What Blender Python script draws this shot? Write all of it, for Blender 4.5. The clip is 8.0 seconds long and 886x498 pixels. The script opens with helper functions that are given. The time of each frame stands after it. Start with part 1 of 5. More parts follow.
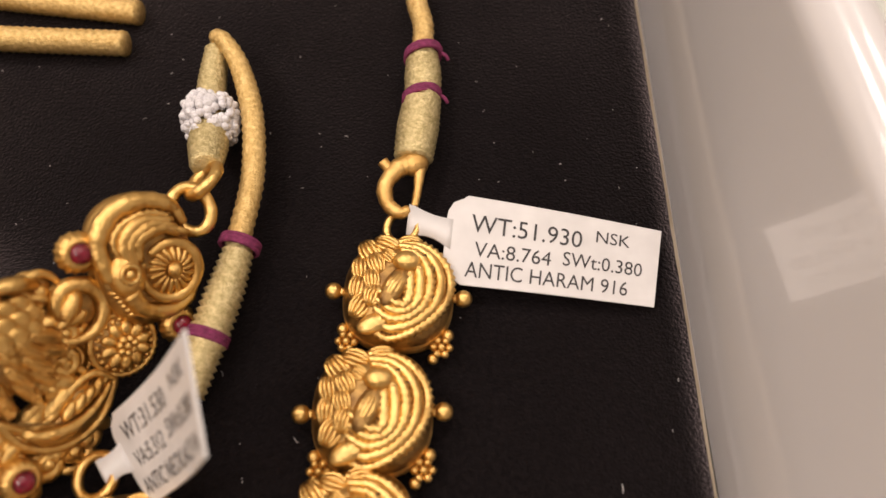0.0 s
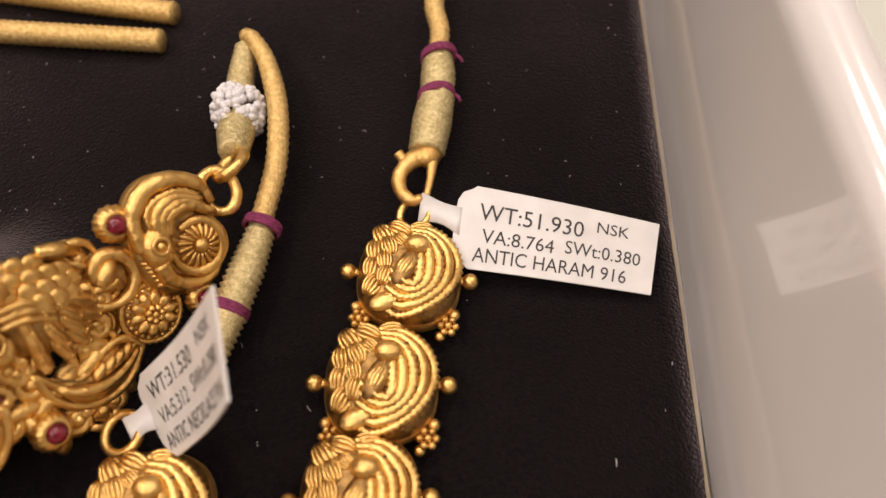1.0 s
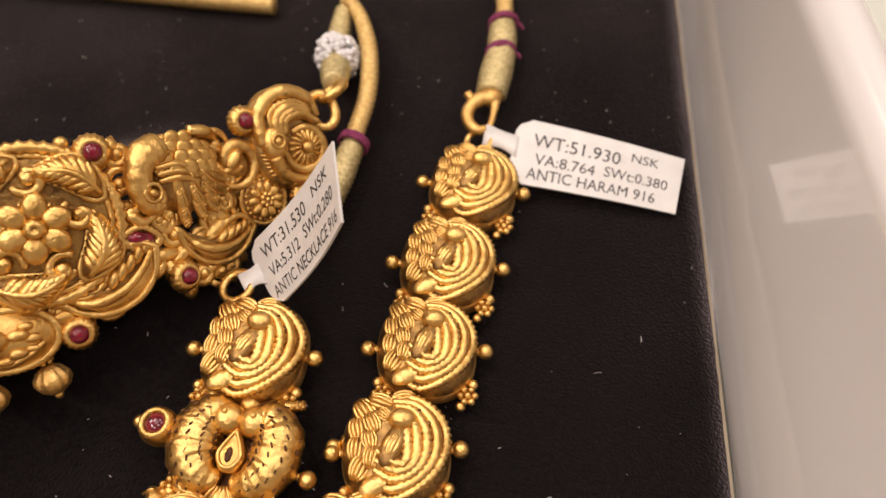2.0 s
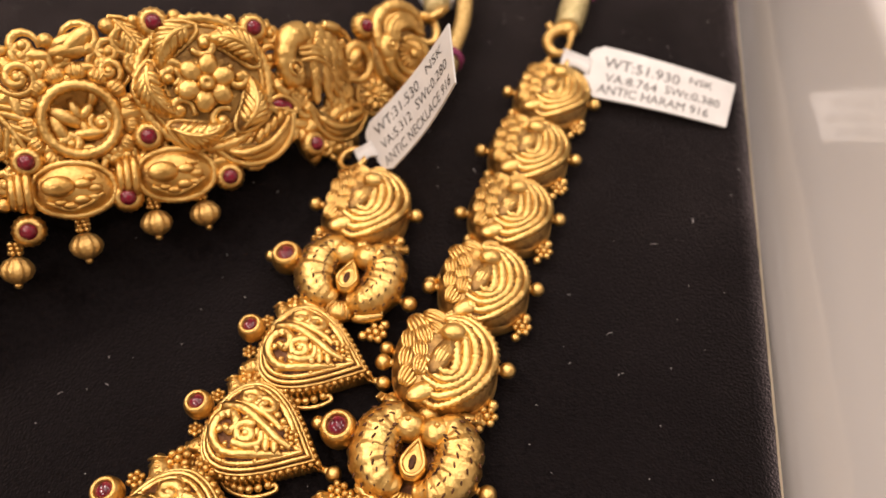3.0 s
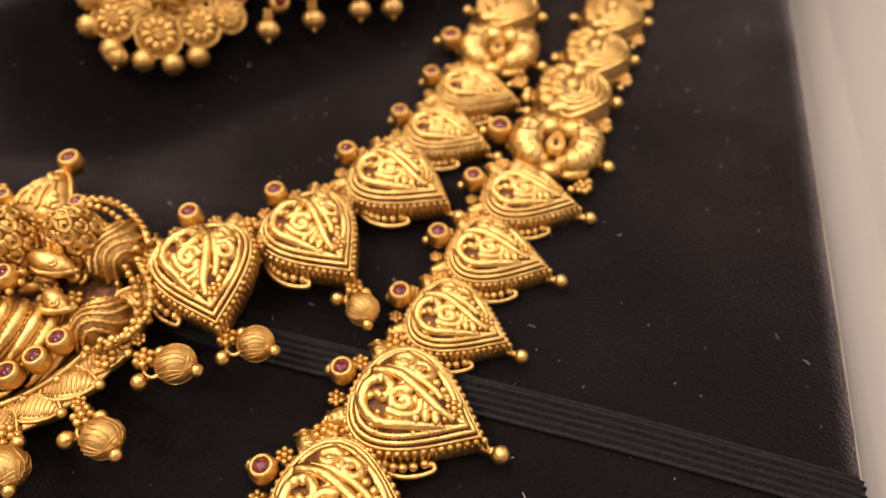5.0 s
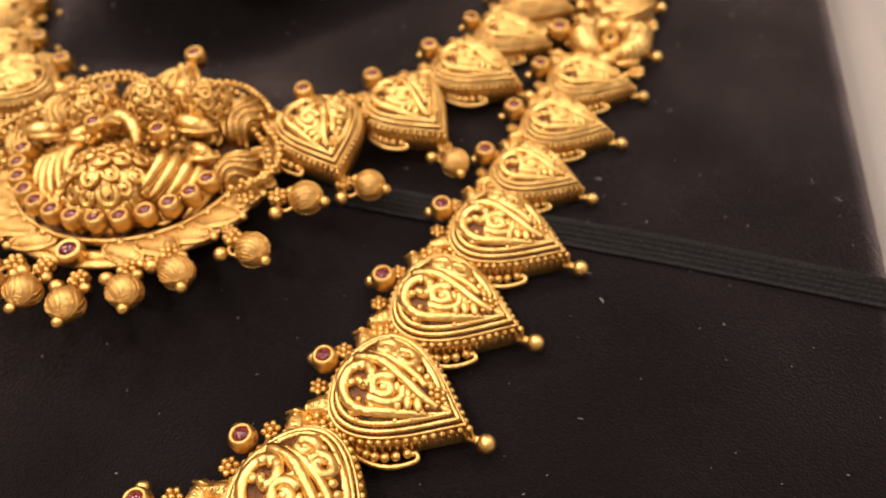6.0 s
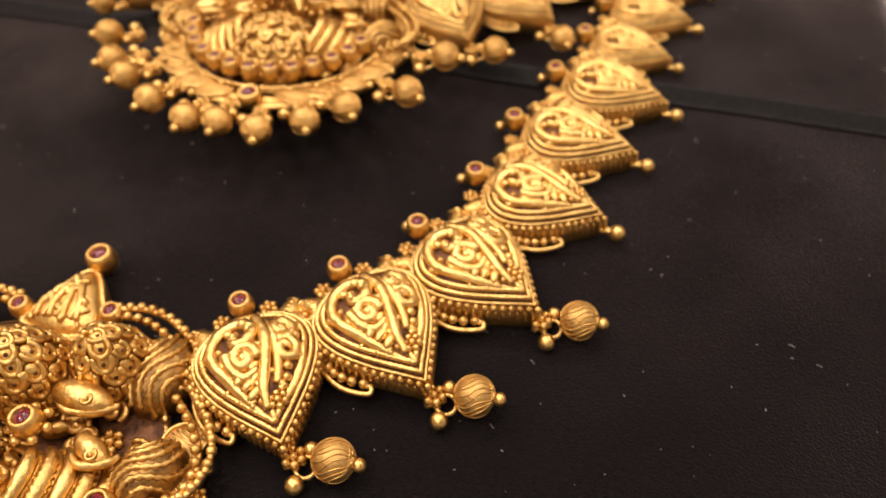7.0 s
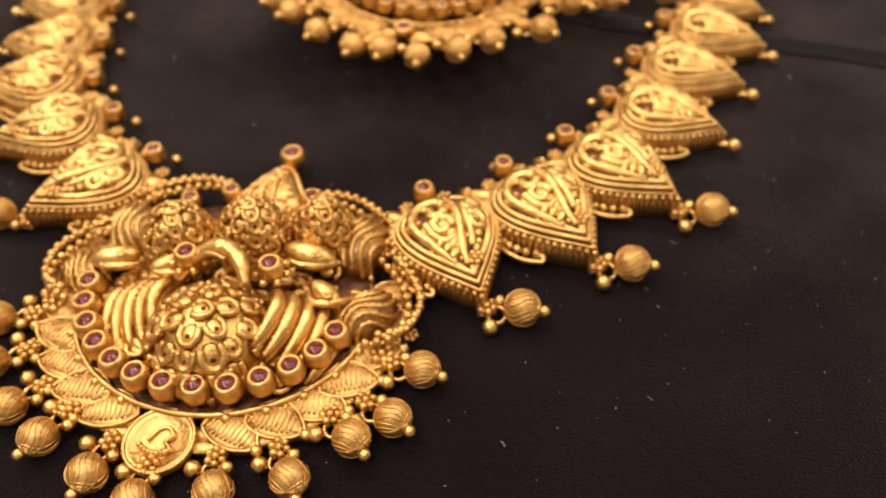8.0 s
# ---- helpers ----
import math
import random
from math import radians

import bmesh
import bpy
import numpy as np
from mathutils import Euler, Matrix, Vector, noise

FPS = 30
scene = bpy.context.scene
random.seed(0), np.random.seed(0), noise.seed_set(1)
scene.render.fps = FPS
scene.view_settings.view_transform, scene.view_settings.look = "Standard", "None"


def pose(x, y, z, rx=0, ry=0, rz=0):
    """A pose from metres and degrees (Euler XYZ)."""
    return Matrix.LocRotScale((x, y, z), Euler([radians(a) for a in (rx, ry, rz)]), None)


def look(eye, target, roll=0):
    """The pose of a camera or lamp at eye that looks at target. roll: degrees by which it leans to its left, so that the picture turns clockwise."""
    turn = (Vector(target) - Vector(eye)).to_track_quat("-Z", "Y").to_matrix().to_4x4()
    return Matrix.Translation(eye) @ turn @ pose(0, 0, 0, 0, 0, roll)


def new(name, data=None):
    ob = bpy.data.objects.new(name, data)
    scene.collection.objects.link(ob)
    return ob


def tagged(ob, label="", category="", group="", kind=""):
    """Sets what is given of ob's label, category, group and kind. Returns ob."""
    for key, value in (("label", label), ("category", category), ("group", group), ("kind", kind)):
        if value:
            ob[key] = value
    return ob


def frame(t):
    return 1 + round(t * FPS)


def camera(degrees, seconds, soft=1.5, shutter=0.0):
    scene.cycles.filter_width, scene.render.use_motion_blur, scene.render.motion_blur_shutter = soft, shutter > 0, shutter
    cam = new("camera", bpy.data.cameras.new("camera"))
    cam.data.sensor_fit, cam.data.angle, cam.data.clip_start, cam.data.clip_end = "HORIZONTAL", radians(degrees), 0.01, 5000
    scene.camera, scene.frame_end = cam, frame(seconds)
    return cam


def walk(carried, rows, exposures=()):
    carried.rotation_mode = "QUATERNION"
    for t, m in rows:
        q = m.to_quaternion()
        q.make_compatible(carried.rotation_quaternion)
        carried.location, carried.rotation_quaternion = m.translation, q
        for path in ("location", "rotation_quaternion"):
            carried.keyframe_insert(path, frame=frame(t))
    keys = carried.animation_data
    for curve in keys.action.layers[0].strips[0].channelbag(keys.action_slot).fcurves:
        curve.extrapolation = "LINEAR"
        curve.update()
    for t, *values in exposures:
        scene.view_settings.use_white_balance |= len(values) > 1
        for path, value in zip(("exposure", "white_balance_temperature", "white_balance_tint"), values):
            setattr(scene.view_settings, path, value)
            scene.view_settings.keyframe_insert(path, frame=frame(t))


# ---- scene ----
cam = camera(62.0, 8.0)
PATH = [
    (0, (0.01724, -0.01842, 0.09010), (0.01651, 0.03190, -0.01884), -0.02),
    (0.5, (0.01735, -0.01994, 0.09140), (0.01520, 0.03124, -0.01711), -0.73),
    (1, (0.01808, -0.02551, 0.09324), (0.01498, 0.02818, -0.01403), -0.76),
    (2.3, (0.01510, -0.06562, 0.10067), (0.00405, -0.00240, -0.00073), -2.21),
    (2.5, (0.01461, -0.07226, 0.10056), (0.00207, -0.00850, -0.00033), -2.52),
    (3, (0.01248, -0.08855, 0.10287), (-0.00249, -0.02268, 0.00369), -2.49),
    (3.5, (0.01286, -0.10675, 0.10553), (-0.00366, -0.03902, 0.00786), -2.55),
    (4, (0.01271, -0.12326, 0.10714), (-0.00472, -0.05473, 0.01019), -2.61),
    (4.5, (0.00748, -0.14450, 0.10483), (-0.01076, -0.07390, 0.00953), -2.65),
    (4.7, (0.00542, -0.15215, 0.10598), (-0.01254, -0.08149, 0.01067), -2.03),
    (5.8, (0.00341, -0.19083, 0.10453), (-0.01932, -0.11905, 0.01109), -5.97),
    (6, (-0.00023, -0.19950, 0.10471), (-0.02174, -0.12737, 0.01126), -5.10),
    (6.5, (-0.00634, -0.22208, 0.10530), (-0.02619, -0.14859, 0.01254), -3.88),
    (7, (-0.01846, -0.24610, 0.10170), (-0.03762, -0.17075, 0.01030), -3.06),
    (7.5, (-0.02747, -0.26262, 0.10363), (-0.04663, -0.18620, 0.01312), -2.43),
    (8, (-0.04151, -0.28227, 0.10432), (-0.06005, -0.20519, 0.01424), -1.47),
]
# a phone lens close to its subject: a fixed focus and a small real aperture
cam.data.dof.use_dof = True
cam.data.dof.focus_distance = 0.100
cam.data.dof.aperture_fstop = 16.0
walk(cam, [(t, look(eye, target, roll)) for t, eye, target, roll in PATH],
     [(0, -0.27, 6350, 10), (1, -0.25, 6350, 10), (2.5, -0.13, 6380, 10), (4.5, 0.0, 6400, 10), (6, 0.12, 6450, 10), (7, 0.08, 6500, 10), (8, 0.03, 6500, 10)])

# ---- light: a shop ceiling with warm downlights over a display counter ----
room_world = bpy.data.worlds.new("shop_air")
scene.world = room_world
room_world.use_nodes = True
room_world.node_tree.nodes["Background"].inputs[0].default_value = (1.0, 0.93, 0.86, 1)
room_world.node_tree.nodes["Background"].inputs[1].default_value = 0.15


def lamp(x, y, z, size, watts, colour):
    data = bpy.data.lights.new("downlight_glow", "AREA")
    data.shape, data.size, data.energy, data.color = "DISK", size, watts, colour
    ob = new("downlight_glow", data)
    ob.matrix_world = look((x, y, z), (x, y, 0.0))
    return ob


WARM = (1.0, 0.84, 0.74)
WHITE = (1.0, 0.89, 0.82)
LAMPS = [(-0.55, 0.75, 0.34, 8.4, WARM), (0.45, 0.85, 0.34, 7, WARM), (-0.75, -0.35, 0.34, 9.4, WARM), (0.55, -0.25, 0.34, 3.8, WARM),
         (-0.1, 0.25, 0.68, 4, WHITE), (-0.2, -0.9, 0.51, 6.5, WARM), (-1.4, 0.5, 0.51, 13, WARM), (1.3, 0.5, 0.51, 8, WARM)]
for lx, ly, size, watts, colour in LAMPS:
    lamp(lx, ly, 1.47, size, watts, colour)


# ---- materials ----
def material(name, colour, rough=0.5, metal=0.0):
    m = bpy.data.materials.new(name)
    m.use_nodes = True
    b = m.node_tree.nodes["Principled BSDF"]
    b.inputs["Base Color"].default_value = (*colour, 1)
    b.inputs["Roughness"].default_value = rough
    b.inputs["Metallic"].default_value = metal
    return m, m.node_tree, b


def mottle(tree, b, dark, light, scale, low=0.35, high=0.65, random_shift=False):
    """Base colour that wanders between two tones at a real-world grain size."""
    tc = tree.nodes.new("ShaderNodeTexCoord")
    n = tree.nodes.new("ShaderNodeTexNoise")
    n.inputs["Scale"].default_value = scale
    n.inputs["Detail"].default_value = 5
    r = tree.nodes.new("ShaderNodeValToRGB")
    r.color_ramp.elements[0].position, r.color_ramp.elements[1].position = low, high
    r.color_ramp.elements[0].color, r.color_ramp.elements[1].color = (*dark, 1), (*light, 1)
    tree.links.new(tc.outputs["Object"], n.inputs["Vector"])
    tree.links.new(n.outputs["Fac"], r.inputs["Fac"])
    tree.links.new(r.outputs["Color"], b.inputs["Base Color"])
    return tc, n, r


def relief(tree, b, tc, scale, strength, distance):
    n = tree.nodes.new("ShaderNodeTexNoise")
    n.inputs["Scale"].default_value = scale
    n.inputs["Detail"].default_value = 4
    k = tree.nodes.new("ShaderNodeBump")
    k.inputs["Strength"].default_value = strength
    k.inputs["Distance"].default_value = distance
    tree.links.new(tc.outputs["Object"], n.inputs["Vector"])
    tree.links.new(n.outputs["Fac"], k.inputs["Height"])
    tree.links.new(k.outputs["Normal"], b.inputs["Normal"])
    return n


def gold_material(name, dark, light, rough, scale=260):
    m, tree, b = material(name, light, rough, 1.0)
    tc, n, r = mottle(tree, b, dark, light, scale, 0.3, 0.6)
    relief(tree, b, tc, 1500, 0.75, 0.00020)
    wear = tree.nodes.new("ShaderNodeTexNoise")
    wear.inputs["Scale"].default_value = 500
    span = tree.nodes.new("ShaderNodeMapRange")
    span.inputs["To Min"].default_value, span.inputs["To Max"].default_value = rough - 0.08, rough + 0.12
    tree.links.new(tc.outputs["Object"], wear.inputs["Vector"])
    tree.links.new(wear.outputs["Fac"], span.inputs["Value"])
    tree.links.new(span.outputs["Result"], b.inputs["Roughness"])
    return m


GOLD = gold_material("antique_gold", (0.52, 0.297, 0.083), (0.82, 0.545, 0.193), 0.365)
GOLD_BRIGHT = gold_material("polished_gold", (0.61, 0.367, 0.11), (0.84, 0.57, 0.208), 0.315)
# oxidised recesses; also the painted-in dark of hollows, holes and pierced gaps
GROUND = gold_material("oxidised_gold_and_shade", (0.030, 0.015, 0.015), (0.16, 0.078, 0.040), 0.5, 420)
# a tone between the two, for the ground under ribs, leaves and loops
MID_GOLD = gold_material("mid_gold_ground", (0.15, 0.078, 0.034), (0.46, 0.28, 0.095), 0.40, 420)
MATT = gold_material("matt_gold", (0.55, 0.328, 0.105), (0.81, 0.54, 0.20), 0.47)


def ruby_material():
    m, tree, b = material("ruby", (0.17, 0.006, 0.022), 0.12)
    mottle(tree, b, (0.045, 0.002, 0.007), (0.25, 0.009, 0.032), 700)
    b.inputs["Coat Weight"].default_value = 0.25
    b.inputs["Coat Roughness"].default_value = 0.03
    return m


RUBY = ruby_material()


def velvet_material():
    m, tree, b = material("black_velvet", (0.010, 0.008, 0.009), 0.95)
    tc, n, r = mottle(tree, b, (0.0024, 0.0017, 0.0019), (0.0066, 0.0048, 0.0053), 1300)
    relief(tree, b, tc, 2400, 0.7, 0.0004)
    # brushed patches of the nap, with dust in them
    nap = tree.nodes.new("ShaderNodeTexNoise")
    nap.inputs["Scale"].default_value, nap.inputs["Detail"].default_value = 38, 6
    span = tree.nodes.new("ShaderNodeMapRange")
    span.inputs["From Min"].default_value, span.inputs["From Max"].default_value = 0.35, 0.68
    span.inputs["To Min"].default_value, span.inputs["To Max"].default_value = 0.22, 0.48
    tree.links.new(tc.outputs["Object"], nap.inputs["Vector"])
    tree.links.new(nap.outputs["Fac"], span.inputs["Value"])
    tree.links.new(span.outputs["Result"], b.inputs["Sheen Weight"])
    b.inputs["Specular IOR Level"].default_value = 0.08
    b.inputs["Sheen Tint"].default_value = (1.0, 0.84, 0.88, 1)
    b.inputs["Sheen Roughness"].default_value = 0.42
    return m


VELVET = velvet_material()


def thread_material(name, dark, light, metal, rough, scale=1500):
    m, tree, b = material(name, light, rough, metal)
    tc, n, r = mottle(tree, b, dark, light, scale, 0.3, 0.7)
    relief(tree, b, tc, 3500, 0.8, 0.0003)
    return m


CORD_GOLD = thread_material("gold_cord", (0.58, 0.36, 0.11), (0.90, 0.66, 0.28), 0.6, 0.40)
SLEEVE = thread_material("pale_gold_thread", (0.44, 0.34, 0.14), (0.80, 0.67, 0.36), 0.55, 0.40)
MAGENTA = thread_material("magenta_thread", (0.14, 0.015, 0.06), (0.28, 0.04, 0.13), 0.0, 0.8)
PEARL = thread_material("white_beads", (0.70, 0.68, 0.70), (0.88, 0.86, 0.88), 0.0, 0.25)
LINT = thread_material("lint", (0.35, 0.33, 0.33), (0.65, 0.63, 0.62), 0.0, 0.9)
ELASTIC = thread_material("black_elastic", (0.0032, 0.0029, 0.0032), (0.019, 0.017, 0.018), 0.0, 0.6)
ELASTIC.node_tree.nodes["Principled BSDF"].inputs["Specular IOR Level"].default_value = 0.3


def plastic_material(name, dark, light, rough, scale, coat=0.0):
    m, tree, b = material(name, light, rough)
    tc, n, r = mottle(tree, b, dark, light, scale, 0.3, 0.7)
    relief(tree, b, tc, 60, 0.05, 0.0006)
    b.inputs["Coat Weight"].default_value = coat
    b.inputs["Coat Roughness"].default_value = 0.03
    return m


TRAY = plastic_material("glossy_white_plastic", (0.72, 0.70, 0.705), (0.79, 0.77, 0.775), 0.22, 12, 1.0)
TAG = plastic_material("white_tag_plastic", (0.66, 0.64, 0.63), (0.74, 0.72, 0.71), 0.35, 300)
COUNTER = plastic_material("pale_counter_top", (0.60, 0.63, 0.58), (0.70, 0.72, 0.66), 0.3, 8)
WALL = plastic_material("cream_wall_paint", (0.72, 0.66, 0.57), (0.80, 0.74, 0.65), 0.8, 3)
CEILING = plastic_material("white_ceiling_paint", (0.78, 0.76, 0.72), (0.84, 0.82, 0.78), 0.85, 3)
INK = plastic_material("grey_ink", (0.018, 0.016, 0.018), (0.06, 0.055, 0.055), 0.6, 2500)
CREAM = plastic_material("cream_board", (0.42, 0.34, 0.24), (0.56, 0.47, 0.35), 0.8, 200)


# ---- mesh building ----
class Soup:
    """Collects verts and faces, in millimetres, for one mesh."""

    def __init__(self):
        self.v, self.f, self.m = [], [], []

    def add(self, verts, faces, slot=0):
        k = len(self.v)
        self.v += [tuple(p) for p in verts]
        self.f += [tuple(i + k for i in q) for q in faces]
        self.m += [slot] * len(faces)

    def ball(self, c, r, seg=10, rings=6, squash=(1, 1, 1), slot=0, turn=None):
        verts, faces = [(0, 0, 1)], []
        for i in range(1, rings):
            a = math.pi * i / rings
            for j in range(seg):
                b = 2 * math.pi * j / seg
                verts.append((math.sin(a) * math.cos(b), math.sin(a) * math.sin(b), math.cos(a)))
        verts.append((0, 0, -1))
        for j in range(seg):
            faces.append((0, 1 + j, 1 + (j + 1) % seg))
            for i in range(rings - 2):
                p = 1 + i * seg
                faces.append((p + j, p + seg + j, p + seg + (j + 1) % seg, p + (j + 1) % seg))
            p = 1 + (rings - 2) * seg
            faces.append((len(verts) - 1, p + (j + 1) % seg, p + j))
        pts = []
        for p in verts:
            q = Vector((p[0] * squash[0] * r, p[1] * squash[1] * r, p[2] * squash[2] * r))
            if turn is not None:
                q = turn @ q
            pts.append((c[0] + q.x, c[1] + q.y, c[2] + q.z))
        self.add(pts, faces, slot)

    def tube(self, pts, r, n=7, closed=False, slot=0, rope=0.0, pitch=0.5, flat=1.0):
        """A rounded wire along pts; rope: depth of its twisted notches; flat: height to width."""
        P = np.array(pts, float)
        if rope or len(P) < 6:
            Q = np.vstack([P, P[:1]]) if closed else P
            seg = np.r_[0, np.cumsum(np.linalg.norm(np.diff(Q, axis=0), axis=1))]
            count = max(6, int(seg[-1] / (pitch / 2 if rope else 0.4)))
            at = np.linspace(0, seg[-1], count, endpoint=not closed)
            P = np.c_[[np.interp(at, seg, Q[:, i]) for i in range(3)]].T
        k = len(P)
        R = np.full(k, float(r)) if np.isscalar(r) else np.interp(np.linspace(0, 1, k), np.linspace(0, 1, len(r)), r)
        if not rope and n >= 6 and k > 8:
            a = np.arange(k)
            R = R * (1 + 0.035 * np.sin(a * 1.7 + P[0][0]) + 0.035 * np.sin(a * 0.63 + P[0][1]))
        if rope:
            R = R * (1 + rope * np.where(np.arange(k) % 2, 1, -1))
        if closed:
            T = np.roll(P, -1, 0) - np.roll(P, 1, 0)
        else:
            T = np.gradient(P, axis=0)
        T /= np.linalg.norm(T, axis=1)[:, None] + 1e-12
        up = np.array([0.0, 0.0, 1.0]) if abs(T[0][2]) < 0.9 else np.array([1.0, 0.0, 0.0])
        verts = []
        for i in range(k):
            a = up - T[i] * (up @ T[i])
            a /= np.linalg.norm(a) + 1e-12
            up = a
            b = np.cross(T[i], a)
            for j in range(n):
                w = 2 * math.pi * j / n
                verts.append(P[i] + R[i] * (flat * a * math.cos(w) + b * math.sin(w)))
        faces = []
        for i in range(k if closed else k - 1):
            for j in range(n):
                p, q = i * n, ((i + 1) % k) * n
                faces.append((p + j, p + (j + 1) % n, q + (j + 1) % n, q + j))
        if not closed:
            faces.append(tuple(range(n - 1, -1, -1)))
            faces.append(tuple((k - 1) * n + j for j in range(n)))
        self.add(verts, faces, slot)

    def lathe(self, c, profile, seg=16, slot=0, turn=None, scale=1.0, fluted=0.0, flutes=12):
        """Turns a profile of (radius, height) round the upright axis at c."""
        verts, faces = [], []
        for r, z in profile:
            for j in range(seg):
                a = 2 * math.pi * j / seg
                k = r * (1 + (fluted * math.cos(flutes * a) if r > 0 else 0))
                q = Vector((k * math.cos(a), k * math.sin(a), z)) * scale
                if turn is not None:
                    q = turn @ q
                verts.append((c[0] + q.x, c[1] + q.y, c[2] + q.z))
        for i in range(len(profile) - 1):
            for j in range(seg):
                p, q = i * seg, (i + 1) * seg
                faces.append((p + j, p + (j + 1) % seg, q + (j + 1) % seg, q + j))
        faces.append(tuple(range(seg - 1, -1, -1)))
        faces.append(tuple((len(profile) - 1) * seg + j for j in range(seg)))
        self.add(verts, faces, slot)

    def box(self, c, size, turn=None, slot=0):
        verts = []
        for sx in (-0.5, 0.5):
            for sy in (-0.5, 0.5):
                for sz in (-0.5, 0.5):
                    q = Vector((sx * size[0], sy * size[1], sz * size[2]))
                    if turn is not None:
                        q = turn @ q
                    verts.append((c[0] + q.x, c[1] + q.y, c[2] + q.z))
        self.add(verts, [(0, 1, 3, 2), (4, 6, 7, 5), (0, 4, 5, 1), (2, 3, 7, 6), (0, 2, 6, 4), (1, 5, 7, 3)], slot)

    def mesh(self, name, mats, unit=0.001, smooth=True):
        me = bpy.data.meshes.new(name)
        me.from_pydata([(x * unit, y * unit, z * unit) for x, y, z in self.v], [], self.f)
        for m in mats if isinstance(mats, (list, tuple)) else [mats]:
            me.materials.append(m)
        me.polygons.foreach_set("material_index", self.m)
        me.polygons.foreach_set("use_smooth", [smooth] * len(self.f))
        me.update()
        return me


def part(name, data, parent, m=None, label=""):
    """Links a mesh as one object under a thing or a part; m is its pose in the parent."""
    ob = new(name, data)
    ob.parent = parent
    if m is not None:
        ob.matrix_basis = m
    if label:
        ob["label"] = label
    return ob


class Body:
    """A domed plate with a closed outline: its mesh, and its height at any place."""

    def __init__(self, outline, centre, wall, rise, power=2.2, soft=0.8, base=0.3):
        self.o = np.array(outline, float)
        self.c = np.array(centre, float)
        self.wall, self.rise, self.power, self.soft, self.base = wall, rise, power, soft, base
        d = self.o - self.c
        ang = np.arctan2(d[:, 1], d[:, 0])
        order = np.argsort(ang)
        self.ang, self.rad = ang[order], np.hypot(d[:, 0], d[:, 1])[order]

    def height(self, x, y):
        dx, dy = x - self.c[0], y - self.c[1]
        edge = np.interp(math.atan2(dy, dx), self.ang, self.rad, period=2 * math.pi)
        p = min(1.0, math.hypot(dx, dy) / edge)
        return self.wall + self.rise * (1 - p ** self.power) ** self.soft

    def lift(self, pts, up=0.1):
        return [(x, y, self.height(x, y) + up) for x, y in pts]

    def shell(self, soup, rings=7, top=1, side=0):
        k = len(self.o)
        rows = [(1.0, self.base), (1.03, self.wall * 0.35), (1.03, self.wall * 0.75), (1.0, self.wall)]
        rows += [(1 - (i / rings) ** 1.3 * 0.96, None) for i in range(1, rings + 1)]
        verts = []
        for p, z in rows:
            for q in self.o:
                w = self.c + (q - self.c) * p
                zz = z if z is not None else self.wall + self.rise * (1 - p ** self.power) ** self.soft
                verts.append((w[0], w[1], zz))
        verts.append((self.c[0], self.c[1], self.wall + self.rise))
        a, b = [], []
        for i in range(len(rows) - 1):
            for j in range(k):
                q = (i * k + j, i * k + (j + 1) % k, (i + 1) * k + (j + 1) % k, (i + 1) * k + j)
                (a if i < 3 else b).append(q)
        last = (len(rows) - 1) * k
        b += [(last + j, last + (j + 1) % k, len(verts) - 1) for j in range(k)]
        a.append(tuple(range(k - 1, -1, -1)))
        n = len(soup.v)
        soup.add(verts, a, side)
        soup.f += [tuple(i + n for i in q) for q in b]
        soup.m += [top] * len(b)

    def ring(self, p, z=None, up=0.1, count=None):
        pts = [self.c + (q - self.c) * p for q in self.o]
        return [(q[0], q[1], z if z is not None else self.height(q[0], q[1]) + up) for q in pts]


def even(pts, step, closed=True):
    """Places along a line at even steps."""
    P = np.array(pts + pts[:1] if closed else pts, float)
    seg = np.r_[0, np.cumsum(np.linalg.norm(np.diff(P, axis=0), axis=1))]
    count = max(2, int(round(seg[-1] / step)))
    at = np.linspace(0, seg[-1], count, endpoint=not closed)
    return [tuple(np.interp(a, seg, P[:, i]) for i in range(P.shape[1])) for a in at]


def spline(pts, per=8):
    """A smooth line through a few given places (Catmull-Rom)."""
    P = [np.array(p, float) for p in pts]
    P = [2 * P[0] - P[1]] + P + [2 * P[-1] - P[-2]]
    out = []
    for i in range(1, len(P) - 2):
        for k in range(per):
            t = k / per
            out.append(tuple(0.5 * (2 * P[i] + (P[i + 1] - P[i - 1]) * t + (2 * P[i - 1] - 5 * P[i] + 4 * P[i + 1] - P[i + 2]) * t * t
                                    + (3 * P[i] - P[i - 1] - 3 * P[i + 1] + P[i + 2]) * t ** 3)))
    out.append(tuple(P[-2]))
    return out


def spiral(cx, cy, r0, r1, a0, turns, n=22):
    return [(cx + (r0 + (r1 - r0) * i / n) * math.cos(a0 + turns * 2 * math.pi * i / n),
             cy + (r0 + (r1 - r0) * i / n) * math.sin(a0 + turns * 2 * math.pi * i / n)) for i in range(n + 1)]


def rosette(soup, x, y, z, r=0.55, petals=6, spread=1.0):
    soup.ball((x, y, z + 0.35 * r), r, 8, 5)
    for i in range(petals):
        a = 2 * math.pi * i / petals
        soup.ball((x + spread * 1.75 * r * math.cos(a), y + spread * 1.75 * r * math.sin(a), z), r, 7, 5)


# ---- the setting: counter, room, tray, velvet pad ----
def slab(name, x0, x1, y0, y1, z0, z1, mat, label, category):
    s = Soup()
    s.box(((x0 + x1) * 500, (y0 + y1) * 500, (z0 + z1) * 500), ((x1 - x0) * 1000, (y1 - y0) * 1000, (z1 - z0) * 1000))
    return tagged(new(name, s.mesh(name, mat, smooth=False)), label, category, kind="structure")


